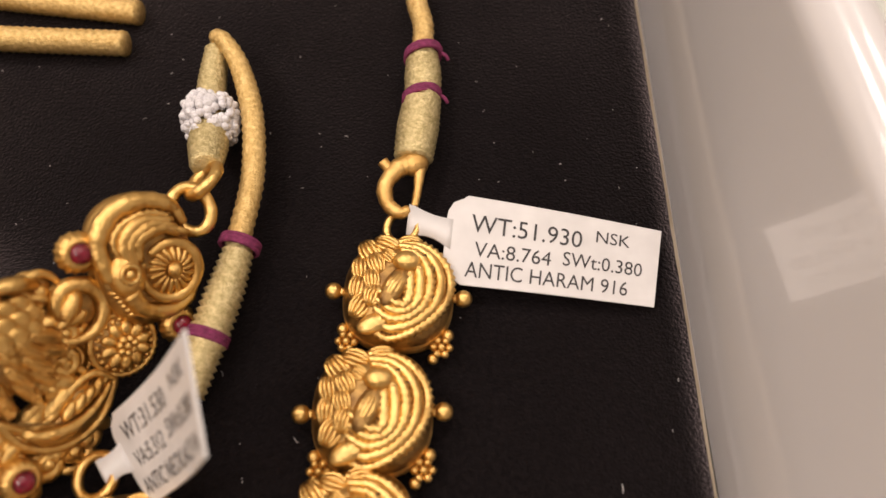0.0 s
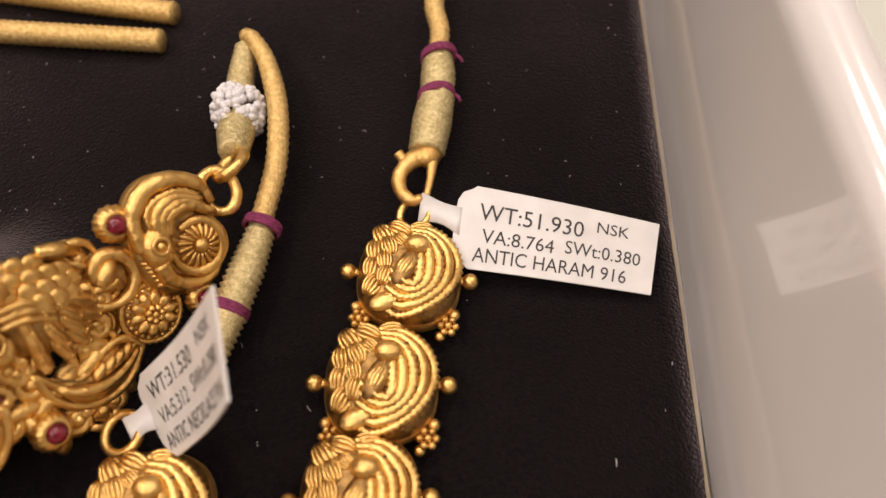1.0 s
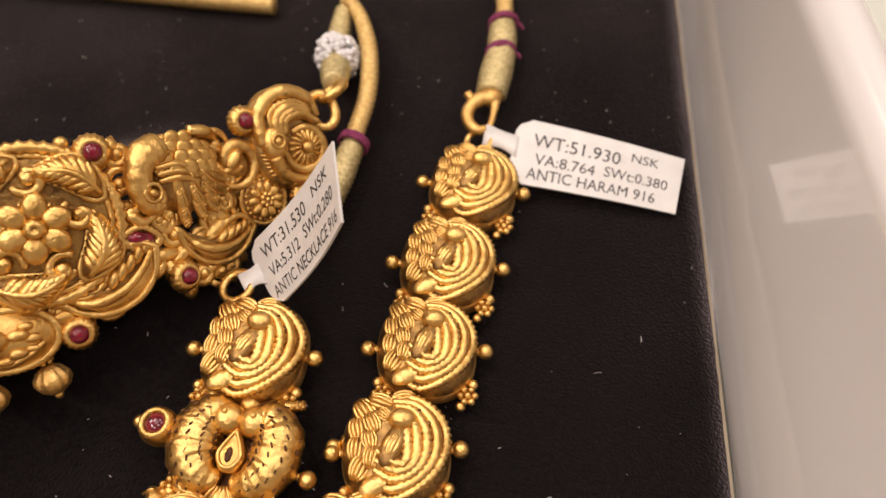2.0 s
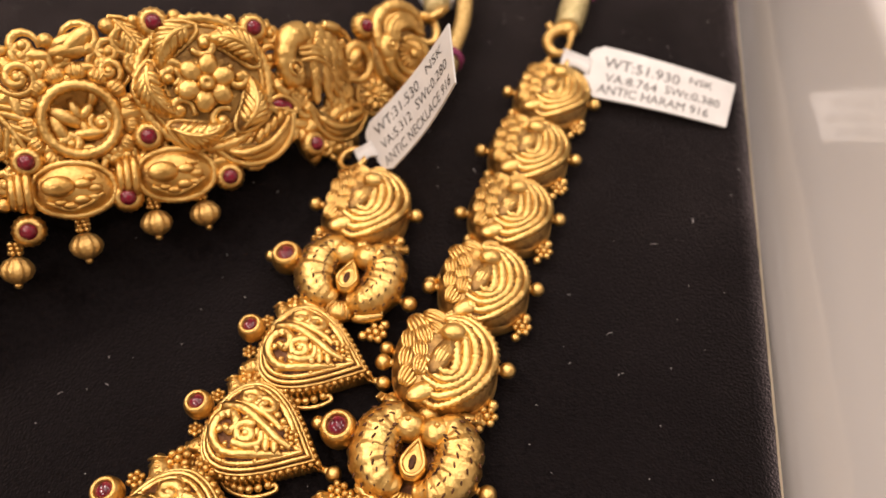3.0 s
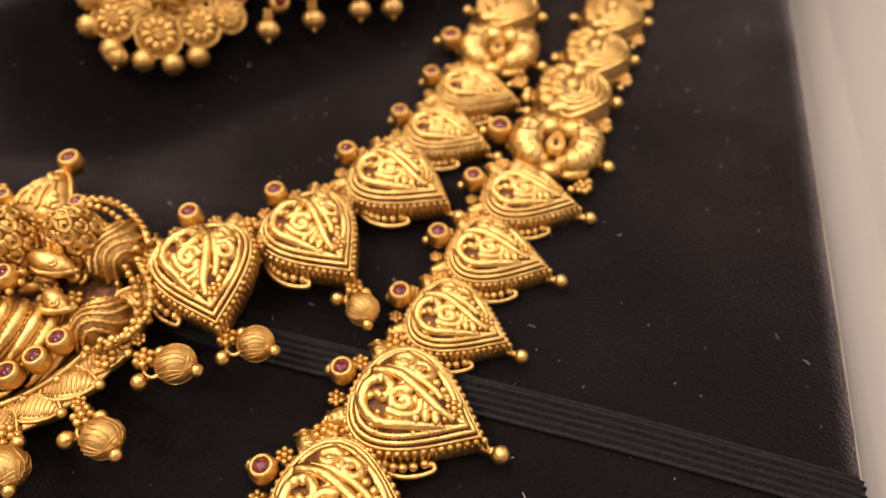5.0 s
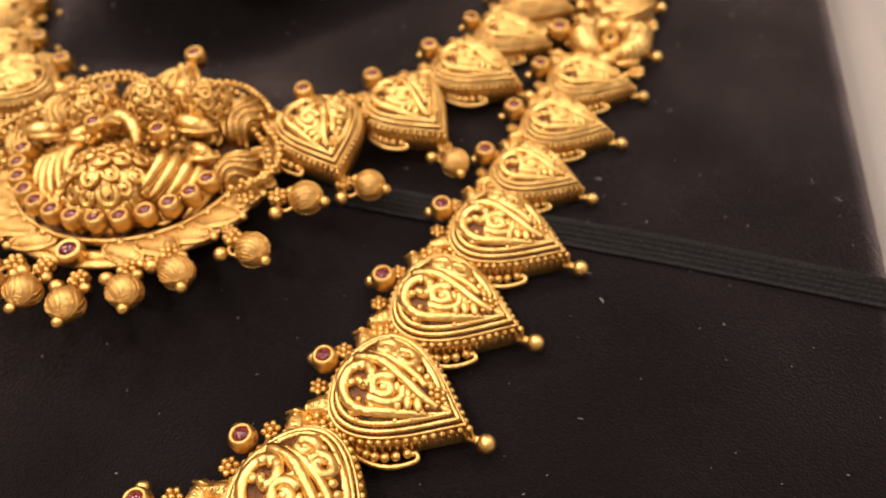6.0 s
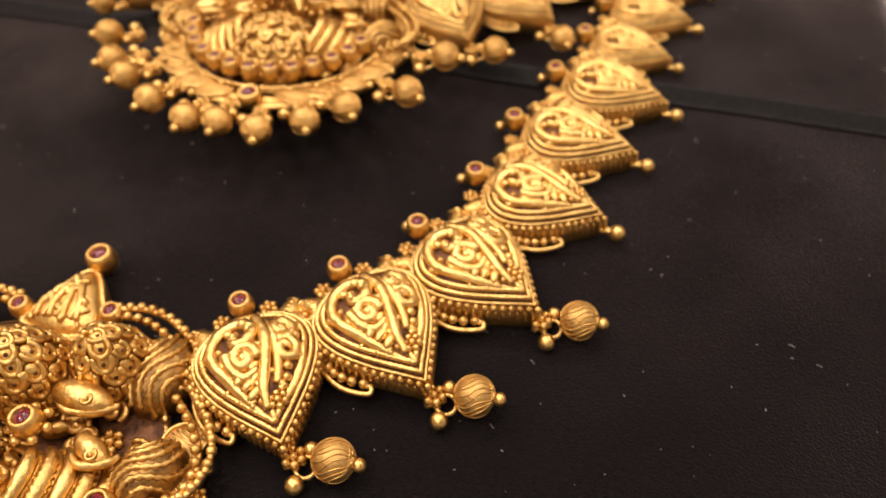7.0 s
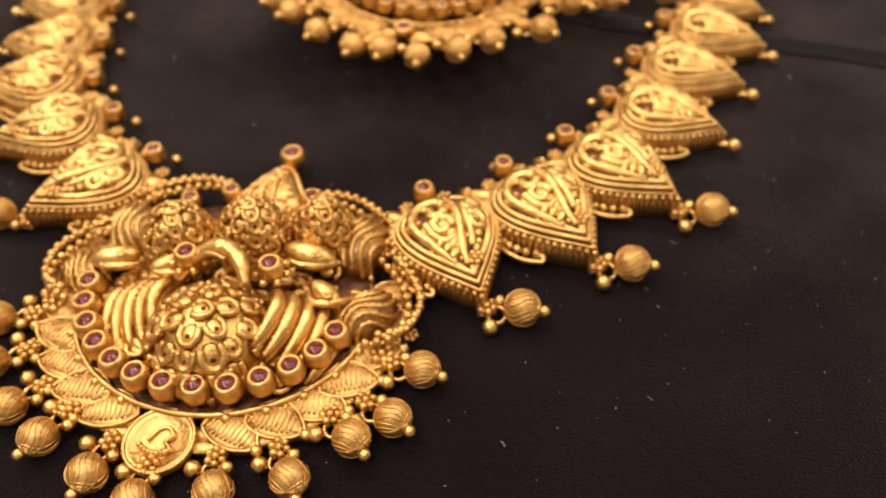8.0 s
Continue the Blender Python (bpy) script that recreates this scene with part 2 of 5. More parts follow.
slab("counter", -0.9, 0.9, -0.75, 0.85, -0.06, -0.014, COUNTER, "pale greenish white shop counter top under the tray", "counter")
slab("floor", -2.2, 2.2, -2.2, 2.2, -1.0, -0.95, WALL, "cream tiled shop floor below the counter", "floor")
slab("ceiling", -2.2, 2.2, -2.2, 2.2, 1.5, 1.55, CEILING, "plain white painted shop ceiling", "ceiling")
slab("wall_north", -2.2, 2.2, 2.2, 2.3, -1.0, 1.5, WALL, "plain cream painted shop wall", "wall")
slab("wall_south", -2.2, 2.2, -2.3, -2.2, -1.0, 1.5, WALL, "plain cream painted shop wall", "wall")
slab("wall_east", 2.2, 2.3, -2.2, 2.2, -1.0, 1.5, WALL, "plain cream painted shop wall", "wall")
slab("wall_west", -2.3, -2.2, -2.2, 2.2, -1.0, 1.5, WALL, "plain cream painted shop wall", "wall")
slab("counter_front", -0.88, 0.88, -0.72, 0.82, -0.95, -0.06, WALL, "cream panelled counter base", "counter")

# the tray: a glossy white frame with a rounded rim round the pad
PAD_X1, PAD_X0, PAD_Y0, PAD_Y1 = 48.6, -240.0, -330.0, 150.0
WALL_X = 52.7


def ease(a, b, x):
    k = min(1.0, max(0.0, (x - a) / (b - a)))
    return k * k * (3 - 2 * k)


def skew(y):
    """The tray stands a little askew."""
    return -0.028 * y


def tray_wall(name, x0, y0, x1, y1, parent):
    """An upright wall with a rolled rim from one corner to the next; its inner face is on the left."""
    rim = [(4.1 - 4.1 * math.cos(math.pi * i / 16), 30 + 4.2 * math.sin(math.pi * i / 16)) for i in range(17)]
    s = Soup()
    rows = [(x0 + (x1 - x0) * i / 24, y0 + (y1 - y0) * i / 24) for i in range(25)]

    def lean(y, z):
        """The walls flare outwards, more so towards the near end."""
        return min(9.0, max(0.5, 1.2 + 0.095 * (40 - y))) * (z + 11) / 41
    d = Vector((x1 - x0, y1 - y0)).normalized()
    out = Vector((d.y, -d.x))
    prof = [(0.1, -10.9), (0, -10.5), (0, 10), (0, 29)] + rim + [(8.2, 29), (8.2, -10.5), (8.1, -10.9), (7.8, -11), (0.4, -11)]
    k = len(prof)
    verts = [(x + out.x * (p + lean(y, z)) + skew(y), y + out.y * p, z) for x, y in rows for p, z in prof]
    s.add(verts, [(j * k + i, j * k + (i + 1) % k, (j + 1) * k + (i + 1) % k, (j + 1) * k + i) for j in range(24) for i in range(k)])
    part(name, s.mesh(name, TRAY), parent)


tray = tagged(new("display_tray"), "glossy white plastic display tray with a rolled rim", "tray")
tray_wall("tray_side", WALL_X, -345, WALL_X, 165, tray)
tray_wall("tray_side", WALL_X - 300, 165, WALL_X - 300, -345, tray)
tray_wall("tray_end", WALL_X + 9.2, 165, WALL_X - 309.2, 165, tray)
tray_wall("tray_end", WALL_X - 309.2, -345, WALL_X + 9.2, -345, tray)
s = Soup()
s.box(((WALL_X - 150), -90, -12.4), (300, 510, 2.8))
part("tray_floor", s.mesh("tray_floor", TRAY, smooth=False), tray)

# the choker's bed: a slope in the pad that faces the viewer
C_O = Vector((-42.32, -11.12, 23.0))
C_N = Vector((0.5139, -0.5301, 0.6744))
C_U = Vector((0.8296, 0.5071, -0.2336))
C_V = C_N.cross(C_U)


def bed(x, y):
    """Height of the velvet at (x, y), in millimetres."""
    plane = -0.762 * x + 0.786 * y - 0.5 - 8.0
    along = (x - C_O.x) * 0.853 + (y - C_O.y) * 0.522
    upslope = -(x - C_O.x) * 0.522 + (y - C_O.y) * 0.853
    z = 0.5 * (plane + math.sqrt(plane * plane + 9.0)) - 0.5
    top = 24.0 * (1 - ease(12, 34, upslope))
    z = min(z, 40)
    z = z - max(0.0, z - top) if z > top else z
    z *= 1 - ease(-2, 27, along)
    z *= ease(-112, -84, along) * ease(-80, -62, y)
    swell = 6.2 * math.exp(-((x + 90) / 34) ** 4 - ((y + 112) / 31) ** 4)
    return max(0.0, z) + swell + 0.12 * noise.noise((x / 14, y / 14, 0.3))


def build_pad():
    s = Soup()
    xs = np.arange(PAD_X0, PAD_X1 + 0.01, 2.4)
    xs = np.r_[xs[xs < PAD_X1 - 0.6], PAD_X1]
    ys = np.arange(PAD_Y0, PAD_Y1 + 0.01, 2.5)
    nx, ny = len(xs), len(ys)
    verts = [(x + skew(y) * ease(0, PAD_X1, x) + (0.12 * noise.noise((y / 1.3, 3.3, 0)) if i == nx - 1 else 0), y, bed(x, y) - (0.5 if i == nx - 1 else 0))
             for y in ys for i, x in enumerate(xs)]
    faces = [(j * nx + i, j * nx + i + 1, (j + 1) * nx + i + 1, (j + 1) * nx + i) for j in range(ny - 1) for i in range(nx - 1)]
    s.add(verts, faces)
    rim = [j * nx + nx - 1 for j in range(ny)]
    n = len(s.v)
    s.v += [(s.v[i][0] + 0.05, s.v[i][1], -2.4) for i in rim]
    s.f += [(rim[j], n + j, n + j + 1, rim[j + 1]) for j in range(ny - 1)]
    s.m += [0] * (ny - 1)
    pad = tagged(new("velvet_pad", s.mesh("velvet_pad", VELVET)), "black velvet jewellery pad flecked with lint, in the tray", "pad")
    c = Soup()
    c.box(((PAD_X0 + PAD_X1) / 2, (PAD_Y0 + PAD_Y1) / 2, -6.6), (PAD_X1 - PAD_X0 + 2.2, PAD_Y1 - PAD_Y0, 8.2))
    c.v = [(x + (skew(y) if x > 0 else 0), y, z) for x, y, z in c.v]
    part("backing_board", c.mesh("backing_board", CREAM, smooth=False), pad, label="cream backing board")
    return pad


build_pad()


def build_lint():
    rng = random.Random(5)
    s = Soup()
    for i in range(900):
        x, y = rng.uniform(-165, 47), rng.uniform(-290, 80)
        z = bed(x, y) + 0.22
        a, n = rng.uniform(0, 6.3), rng.choice([0.10, 0.12, 0.15, 0.2, 0.2, 0.3, 0.3, 0.45, 1.0]) * rng.uniform(0.6, 1.2)
        bend = rng.uniform(-0.8, 0.8)
        pts = [(x + n * k * math.cos(a + bend * k), y + n * k * math.sin(a + bend * k), z + 0.1 * math.sin(3 * k)) for k in (0, 0.35, 0.7, 1)]
        s.tube(pts, rng.uniform(0.03, 0.07), 4)
    tagged(new("lint", s.mesh("lint", LINT)), "pale lint specks and fibres on the velvet", "lint", kind="stuff")


build_lint()


def build_band():
    """A woven elastic strap stretched over the pad."""
    xs = np.linspace(-175, PAD_X1 + 3.4, 640)
    cross = []
    for k in range(31):
        w = -3.1 + 6.2 * k / 30
        cross.append((w, 0.85 + 0.42 * math.cos(2 * math.pi * 5 * k / 30) - (0.7 if k in (0, 30) else 0)))
    verts = []
    for x in xs:
        mid = -111.3 - (x + 3) * 0.055 - 0.00045 * (x + 3) ** 2 * (1 if x > -3 else 0)
        drop = 0.0 if x < PAD_X1 + 2.6 else 0.8
        for k, (w, z) in enumerate(cross):
            wave = 0.10 * math.sin(x * 5.6 + math.pi * ((k + 3) // 6))
            verts.append((x, mid + w, bed(x, mid + w) + z + wave - drop))
    k = len(cross)
    strap = tagged(new("elastic_strap"), "black woven elastic strap stretched across the velvet pad", "strap")
    for g in range(5):
        s = Soup()
        cols = range(6 * g, 6 * g + 7)
        s.add([verts[i * k + j] for i in range(len(xs)) for j in cols],
              [(i * 7 + j, (i + 1) * 7 + j, (i + 1) * 7 + j + 1, i * 7 + j + 1) for i in range(len(xs) - 1) for j in range(6)])
        part("woven_strand", s.mesh("woven_strand", ELASTIC), strap)


build_band()


def downlight(x, y, size):
    s = Soup()
    s.lathe((x * 1000, y * 1000, 1500), [(size * 620, 0), (size * 640, -12), (size * 560, -16), (size * 540, -4), (size * 540, 0)], 40)
    return tagged(new("downlight", s.mesh("downlight", CEILING)), "round white recessed ceiling downlight, lit", "ceiling light", "downlights")


for lx, ly, size, watts, colour in LAMPS:
    downlight(lx, ly, size)


# ---- jewellery pieces, each made once ----
def small_meshes():
    s = Soup()
    s.ball((0, 0, 0), 1.0, 14, 9)
    r = Soup()
    rosette(r, 0, 0, 0, 0.64, 6)
    return s.mesh("bead", GOLD_BRIGHT), r.mesh("rosette", GOLD)


BEAD, ROSETTE = small_meshes()


def dot(body, x, y, z, r, name="bead"):
    part(name, BEAD, body, Matrix.Translation((x / 1000, y / 1000, z / 1000)) @ Matrix.Scale(r, 4))


def flower(body, x, y, z, k=1.0):
    part("rosette", ROSETTE, body, Matrix.Translation((x / 1000, y / 1000, z / 1000)) @ Matrix.Scale(k, 4))["kind"] = "stuff"


def heart_meshes():
    """A domed pipal-leaf link with the tip at +x: body, beaded rim and scrollwork."""
    cx, hl, hw = 0.35, 10.4, 8.6
    outline = []
    for i in range(72):
        t = 2 * math.pi * i / 72
        k = abs(math.sin(t / 2)) ** 1.30
        outline.append((cx + hl * math.cos(t), hw * 1.37 * math.sin(t) * k))
    body = Body(outline, (cx - 2.6, 0), 5.0, 3.4, 2.2, 0.72)
    b = Soup()
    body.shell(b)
    beads = Soup()
    for x, y, z in even(body.ring(1.02, 4.7), 1.26):
        beads.ball((x, y, z), 0.60, 8, 6)
    for x, y, z in even(body.ring(1.045, 2.8), 1.05):
        beads.ball((x, y, z), 0.38, 6, 4, (1, 1, 4.2))
    w = Soup()
    w.tube(even(body.ring(0.975, up=0.02), 0.5), 0.30, 7, True)
    w.tube(even(body.ring(0.90, up=0.10), 0.5), 0.40, 8, True, rope=0.14, pitch=0.7)
    w.tube(even(body.ring(0.80, up=0.14), 0.4), 0.42, 8, True, rope=0.14, pitch=0.6)

    def at(pts):
        return [(cx + hl * x, hw * y) for x, y in pts]

    def wire(pts, r, rope=0.0):
        r = [q * 1.16 for q in r] if isinstance(r, list) else r * 1.16
        w.tube(body.lift(at(pts), 0.12), r, 7, rope=rope)
    wire(spline([(-0.80, 0.16), (-0.45, 0.24), (-0.05, 0.14), (0.32, 0.0), (0.58, -0.03)]), [0.75, 0.85, 0.7, 0.45])
    wire(spline([(0.50, -0.20), (0.1, -0.42), (-0.35, -0.63), (-0.68, -0.45), (-0.76, -0.12), (-0.58, 0.08), (-0.40, -0.06), (-0.42, -0.25), (-0.54, -0.22)]), [0.45, 0.75, 0.85, 0.8, 0.7])
    wire(spiral(-0.17, -0.16, 0.21, 0.04, 1.2, 1.3), 0.74)
    wire(spline([(-0.30, -0.42), (-0.05, -0.36), (0.10, -0.20), (0.05, 0.0)]), [0.8, 0.7, 0.5])
    for x, y, a in ((0.20, -0.18, 1.1), (0.33, -0.13, 1.0), (0.08, -0.28, 0.9)):
        w.ball((cx + hl * x, hw * y, body.height(cx + hl * x, hw * y)), 0.95, 9, 7, (1.6, 0.8, 0.8), turn=Matrix.Rotation(-a, 3, "Z"))
    wire(spiral(-0.46, 0.50, 0.19, 0.04, -0.6, 1.2), 0.72)
    wire(spiral(-0.14, 0.47, 0.17, 0.04, 2.6, -1.2), 0.72)
    wire(spline([(-0.66, 0.30), (-0.35, 0.36), (0.05, 0.30), (0.30, 0.20)]), [0.5, 0.68, 0.5])
    for x, y in ((0.10, 0.42), (0.24, 0.36), (-0.32, 0.66), (-0.62, 0.55), (-0.02, 0.62), (-0.30, 0.50)):
        w.ball((cx + hl * x, hw * y, body.height(cx + hl * x, hw * y) + 0.05), 0.72, 9, 6)
    for x, y in ((-0.46, 0.50), (-0.17, -0.16), (-0.54, -0.22), (-0.27, -0.30), (-0.62, -0.30), (-0.60, 0.02)):
        w.ball((cx + hl * x, hw * y, body.height(cx + hl * x, hw * y) + 0.15), 0.76, 9, 6)
    wire(spline([(0.62, -0.10), (0.30, -0.34), (-0.10, -0.56), (-0.45, -0.74)]), [0.3, 0.5, 0.55, 0.4])
    wire(spline([(-0.62, -0.62), (-0.84, -0.30), (-0.88, 0.02), (-0.80, 0.30)]), [0.4, 0.55, 0.4])
    wire(spline([(0.60, 0.10), (0.38, 0.38), (0.12, 0.60), (-0.20, 0.76)]), [0.3, 0.5, 0.55, 0.4])
    wire(spline([(-0.34, -0.02), (-0.28, 0.14), (-0.40, 0.20)]), [0.4, 0.6, 0.4])
    for x, y, a in ((-0.02, -0.05, 1.0), (0.14, -0.06, 0.9), (-0.22, -0.48, 0.3), (0.0, -0.40, 0.4), (-0.56, 0.34, -0.4), (-0.28, 0.34, -0.3), (0.02, 0.30, -0.4), (0.30, 0.26, -0.6),
                    (-0.74, 0.10, 1.4), (-0.70, -0.34, 1.0), (-0.46, 0.72, 0.3), (0.40, -0.20, 0.5), (0.66, 0.02, 0.0)):
        w.ball((cx + hl * x, hw * y, body.height(cx + hl * x, hw * y) - 0.05), 0.72, 9, 6, (1.5, 0.8, 0.8), turn=Matrix.Rotation(-a, 3, "Z"))
    for x, y in ((-0.30, -0.78), (-0.06, -0.70), (0.16, -0.52), (0.34, -0.36), (0.20, 0.52), (0.36, 0.24), (0.02, 0.46), (-0.44, 0.30), (-0.16, 0.30), (0.12, 0.18), (-0.70, -0.02), (-0.40, -0.50),
                 (-0.08, -0.30), (0.24, -0.06), (0.46, -0.08)):
        w.ball((cx + hl * x, hw * y, body.height(cx + hl * x, hw * y) + 0.02), 0.55, 8, 5)
    fx, fy = cx + hl * 0.50, hw * 0.14
    rosette(w, fx, fy, body.height(fx, fy) + 0.15, 0.55, 6)
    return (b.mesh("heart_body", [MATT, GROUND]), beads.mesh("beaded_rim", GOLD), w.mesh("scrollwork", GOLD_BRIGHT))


def heart_trim_meshes(side):
    """Rosettes and the beaded garland on the flanks of a heart link; side is the outward flank."""
    g = Soup()
    pts = spline([(-4.5, side * 8.4, 2.2), (-1.0, side * 9.7, 2.0), (3.0, side * 9.0, 2.0), (6.0, side * 6.6, 2.2), (5.6, side * 5.7, 2.6), (4.9, side * 6.3, 2.5)])
    g.tube(pts, 0.42, 7)
    for i in range(6):
        k = i / 5
        g.ball((-1.8 + 6.4 * k, side * (8.8 - 2.6 * k * k + 0.3 * math.sin(3 * k)), 2.6), 0.78, 8, 6)
    s2 = Soup()
    for f in (-1, 1):
        s2.ball((-9.2, f * 5.6, 3.0), 2.1, 14, 9, (1.75, 0.85, 0.95), turn=Matrix.Rotation(f * -0.7, 3, "Z"))
        for i in range(7):
            q = Matrix.Rotation(f * -0.7, 3, "Z") @ Vector((-2.7 + 0.9 * i, 0, 0))
            n = Matrix.Rotation(f * -0.7, 3, "Z") @ Vector((0.35, 1.5, 0))
            h = 2.0 * math.sqrt(max(0.0, 1 - ((-2.7 + 0.9 * i) / 3.7) ** 2))
            s2.tube([(-9.2 + q.x - n.x, f * 5.6 + q.y - n.y, 3.2), (-9.2 + q.x, f * 5.6 + q.y, 3.1 + h), (-9.2 + q.x + n.x, f * 5.6 + q.y + n.y, 3.2)], 0.26, 5)
    return g.mesh("garland", GOLD), s2.mesh("leaf_joint", GOLD_BRIGHT)


def bezel_meshes():
    """A barrel setting with a cabochon ruby, centred at the origin."""
    s = Soup()
    prof = [(1.0, 0.9), (2.0, 1.3), (2.65, 2.3), (2.8, 3.6), (2.6, 4.9), (2.2, 5.75), (1.75, 5.9), (1.48, 5.6), (1.42, 5.0)]
    s.lathe((0, 0, 0), prof, 22)
    r = Soup()
    r.lathe((0, 0, 0), [(1.6, 5.0), (1.42, 5.35), (1.1, 5.65), (0.6, 5.82), (0.0, 5.88)], 18)
    return s.mesh("bezel", GOLD), r.mesh("ruby", RUBY)


def tip_ball_mesh():
    s = Soup()
    s.tube([(10.2, 0, 1.6), (11.4, 0, 2.0), (12.6, 0, 2.2)], [0.9, 0.6, 0.8], 8)
    s.ball((13.6, 0, 2.3), 1.45, 14, 9)
    return s.mesh("tip_ball", GOLD_BRIGHT)


def drop_mesh():
    """A hung bead drop along +x: granule cluster, ring, filigree bead, end ball, side ball."""
    s = Soup()
    ring = [(2.7 + 1.35 * math.cos(a), -0.6 + 1.35 * math.sin(a), 1.4 + 0.3 * math.sin(a)) for a in np.linspace(0, 2 * math.pi, 20, endpoint=False)]
    s.tube(ring, 0.33, 6, True)
    b = Soup()
    c = Vector((6.3, 0.6, 3.0))
    b.ball(c, 2.75, 24, 16)
    w = Soup()
    for i in range(9):
        tilt = Matrix.Rotation(0.5 + 0.35 * i, 3, "X") @ Matrix.Rotation(0.35 + 0.1 * (i % 3), 3, "Y")
        pts = [tuple(c + tilt @ Vector((2.78 * math.cos(a), 2.78 * math.sin(a), 0.25 * math.sin(4 * a)))) for a in np.linspace(0, 2 * math.pi, 36, endpoint=False)]
        w.tube(pts, 0.11, 5, True)
    e = Soup()
    e.tube([(8.6, 0.75, 3.0), (9.3, 0.8, 3.0)], 0.75, 8)
    return s.mesh("drop_ring", GOLD), b.mesh("drop_bead", MATT), w.mesh("filigree", GOLD), e.mesh("drop_collar", GOLD)


def swirl_meshes():
    """A rounded link with nested loops sweeping down one side and veined lobes on the other (+y is up the chain)."""
    outline = []
    for i in range(56):
        t = 2 * math.pi * i / 56
        c, q = math.cos(t), math.sin(t)
        outline.append((7.2 * math.copysign(abs(c) ** 0.78, c), 7.6 * math.copysign(abs(q) ** 0.80, q)))
    body = Body(outline, (0, 0), 3.3, 3.4, 2.6, 0.62)
    b = Soup()
    body.shell(b)
    loops = []
    for k in range(5):
        g = 1 - 0.185 * k
        w = Soup()
        pts = spline([(-0.6 + 0.25 * k, 6.7 - 0.85 * k), (2.8 * g + 0.6, 6.0 - 0.80 * k), (6.5 * g, 2.6 - 0.55 * k), (6.3 * g, -1.6 - 0.2 * k),
                      (3.6 * g, -5.2 + 0.55 * k), (-0.4, -6.9 + 1.10 * k), (-2.8 + 0.1 * k, -6.0 + 1.25 * k)], 9)
        w.tube(body.lift(pts, 0.02 + 0.05 * k), [0.45, 0.70, 0.78, 0.70, 0.45], 8, rope=0.24 if k % 2 == 0 else 0.0, pitch=0.8)
        loops.append(w.mesh("loop_wire", GOLD_BRIGHT))
    # dark lumps on the dome paint the shade of openings between the loops
    gaps = Soup()
    for x, y, a in ((4.6, 2.6, -1.0), (4.4, -1.8, -0.5), (2.2, -3.4, 0.5), (2.9, 3.6, -0.6)):
        gaps.ball((x, y, body.height(x, y) + 0.25), 0.62, 8, 6, (1.7, 0.7, 0.4), turn=Matrix.Rotation(a + 1.57, 3, "Z"))
    knob = Soup()
    knob.ball((1.0, 2.9, body.height(1, 2.9) + 0.7), 1.55, 16, 10, (1.15, 0.95, 0.8))
    knob.ball((2.5, 2.3, body.height(2.5, 2.3) + 0.6), 0.6, 8, 6, (1.6, 0.7, 0.7), turn=Matrix.Rotation(-0.4, 3, "Z"))
    knob.ball((-0.2, -0.6, body.height(0, -0.6) + 0.2), 2.5, 18, 11, (0.62, 1.25, 0.42), slot=1, turn=Matrix.Rotation(-0.45, 3, "Z"))
    for k in (-0.8, -0.3, 0.2, 0.7):
        q = Matrix.Rotation(-0.45, 3, "Z")
        pts = [q @ Vector((k * (1 - 0.25 * abs(j)), 1.25 * j, 0)) for j in (-1.9, -1, 0, 1, 1.9)]
        knob.tube([(p.x - 0.2, p.y - 0.6, body.height(p.x, p.y) + 1.22 - 0.26 * j * j - 0.5 * k * k) for p, j in zip(pts, (-1.9, -1, 0, 1, 1.9))], [0.2, 0.34, 0.38, 0.34, 0.2], 6)
    knob.ball((-2.6, -5.3, body.height(-2.6, -5.3) + 0.1), 1.7, 14, 9, (1.35, 0.8, 0.5), turn=Matrix.Rotation(0.5, 3, "Z"))
    f = Soup()
    f.ball((0, 0, 0), 1.0, 14, 9, (0.76, 1.08, 0.44), slot=1)
    for k in (-0.66, -0.36, 0.0, 0.36, 0.66):
        e = 0.44 * math.sqrt(1 - (k / 0.76) ** 2)
        f.tube([(0.35 * k, -1.02, 0.08), (0.9 * k, -0.5, 0.85 * e + 0.02), (k, 0.1, e + 0.03), (0.8 * k, 0.65, 0.8 * e + 0.02), (0.3 * k, 1.0, 0.1)], [0.10, 0.17, 0.18, 0.15, 0.08], 6)
    lobe = f.mesh("feather_lobe", [GOLD_BRIGHT, MID_GOLD])
    lobes = [(x, y, body.height(x, y) - 0.1, r, a) for x, y, r, a in ((-4.6, 5.0, 2.2, 0.6), (-5.7, 2.4, 1.9, 0.15), (-5.8, -0.4, 1.9, -0.1), (-5.2, -3.2, 2.0, -0.45), (-3.4, 2.9, 1.7, 0.4),
                                                                     (-3.8, 0.5, 1.6, 0.2), (-3.4, -1.9, 1.7, -0.2), (-2.2, 6.2, 2.1, 1.2), (1.2, 6.9, 1.9, 1.7), (-1.6, 4.2, 1.3, 0.9))]
    return b.mesh("swirl_body", [MATT, MID_GOLD]), loops, knob.mesh("boss", [GOLD_BRIGHT, MID_GOLD]), lobe, lobes, gaps.mesh("pierced_gap_shade", GROUND)


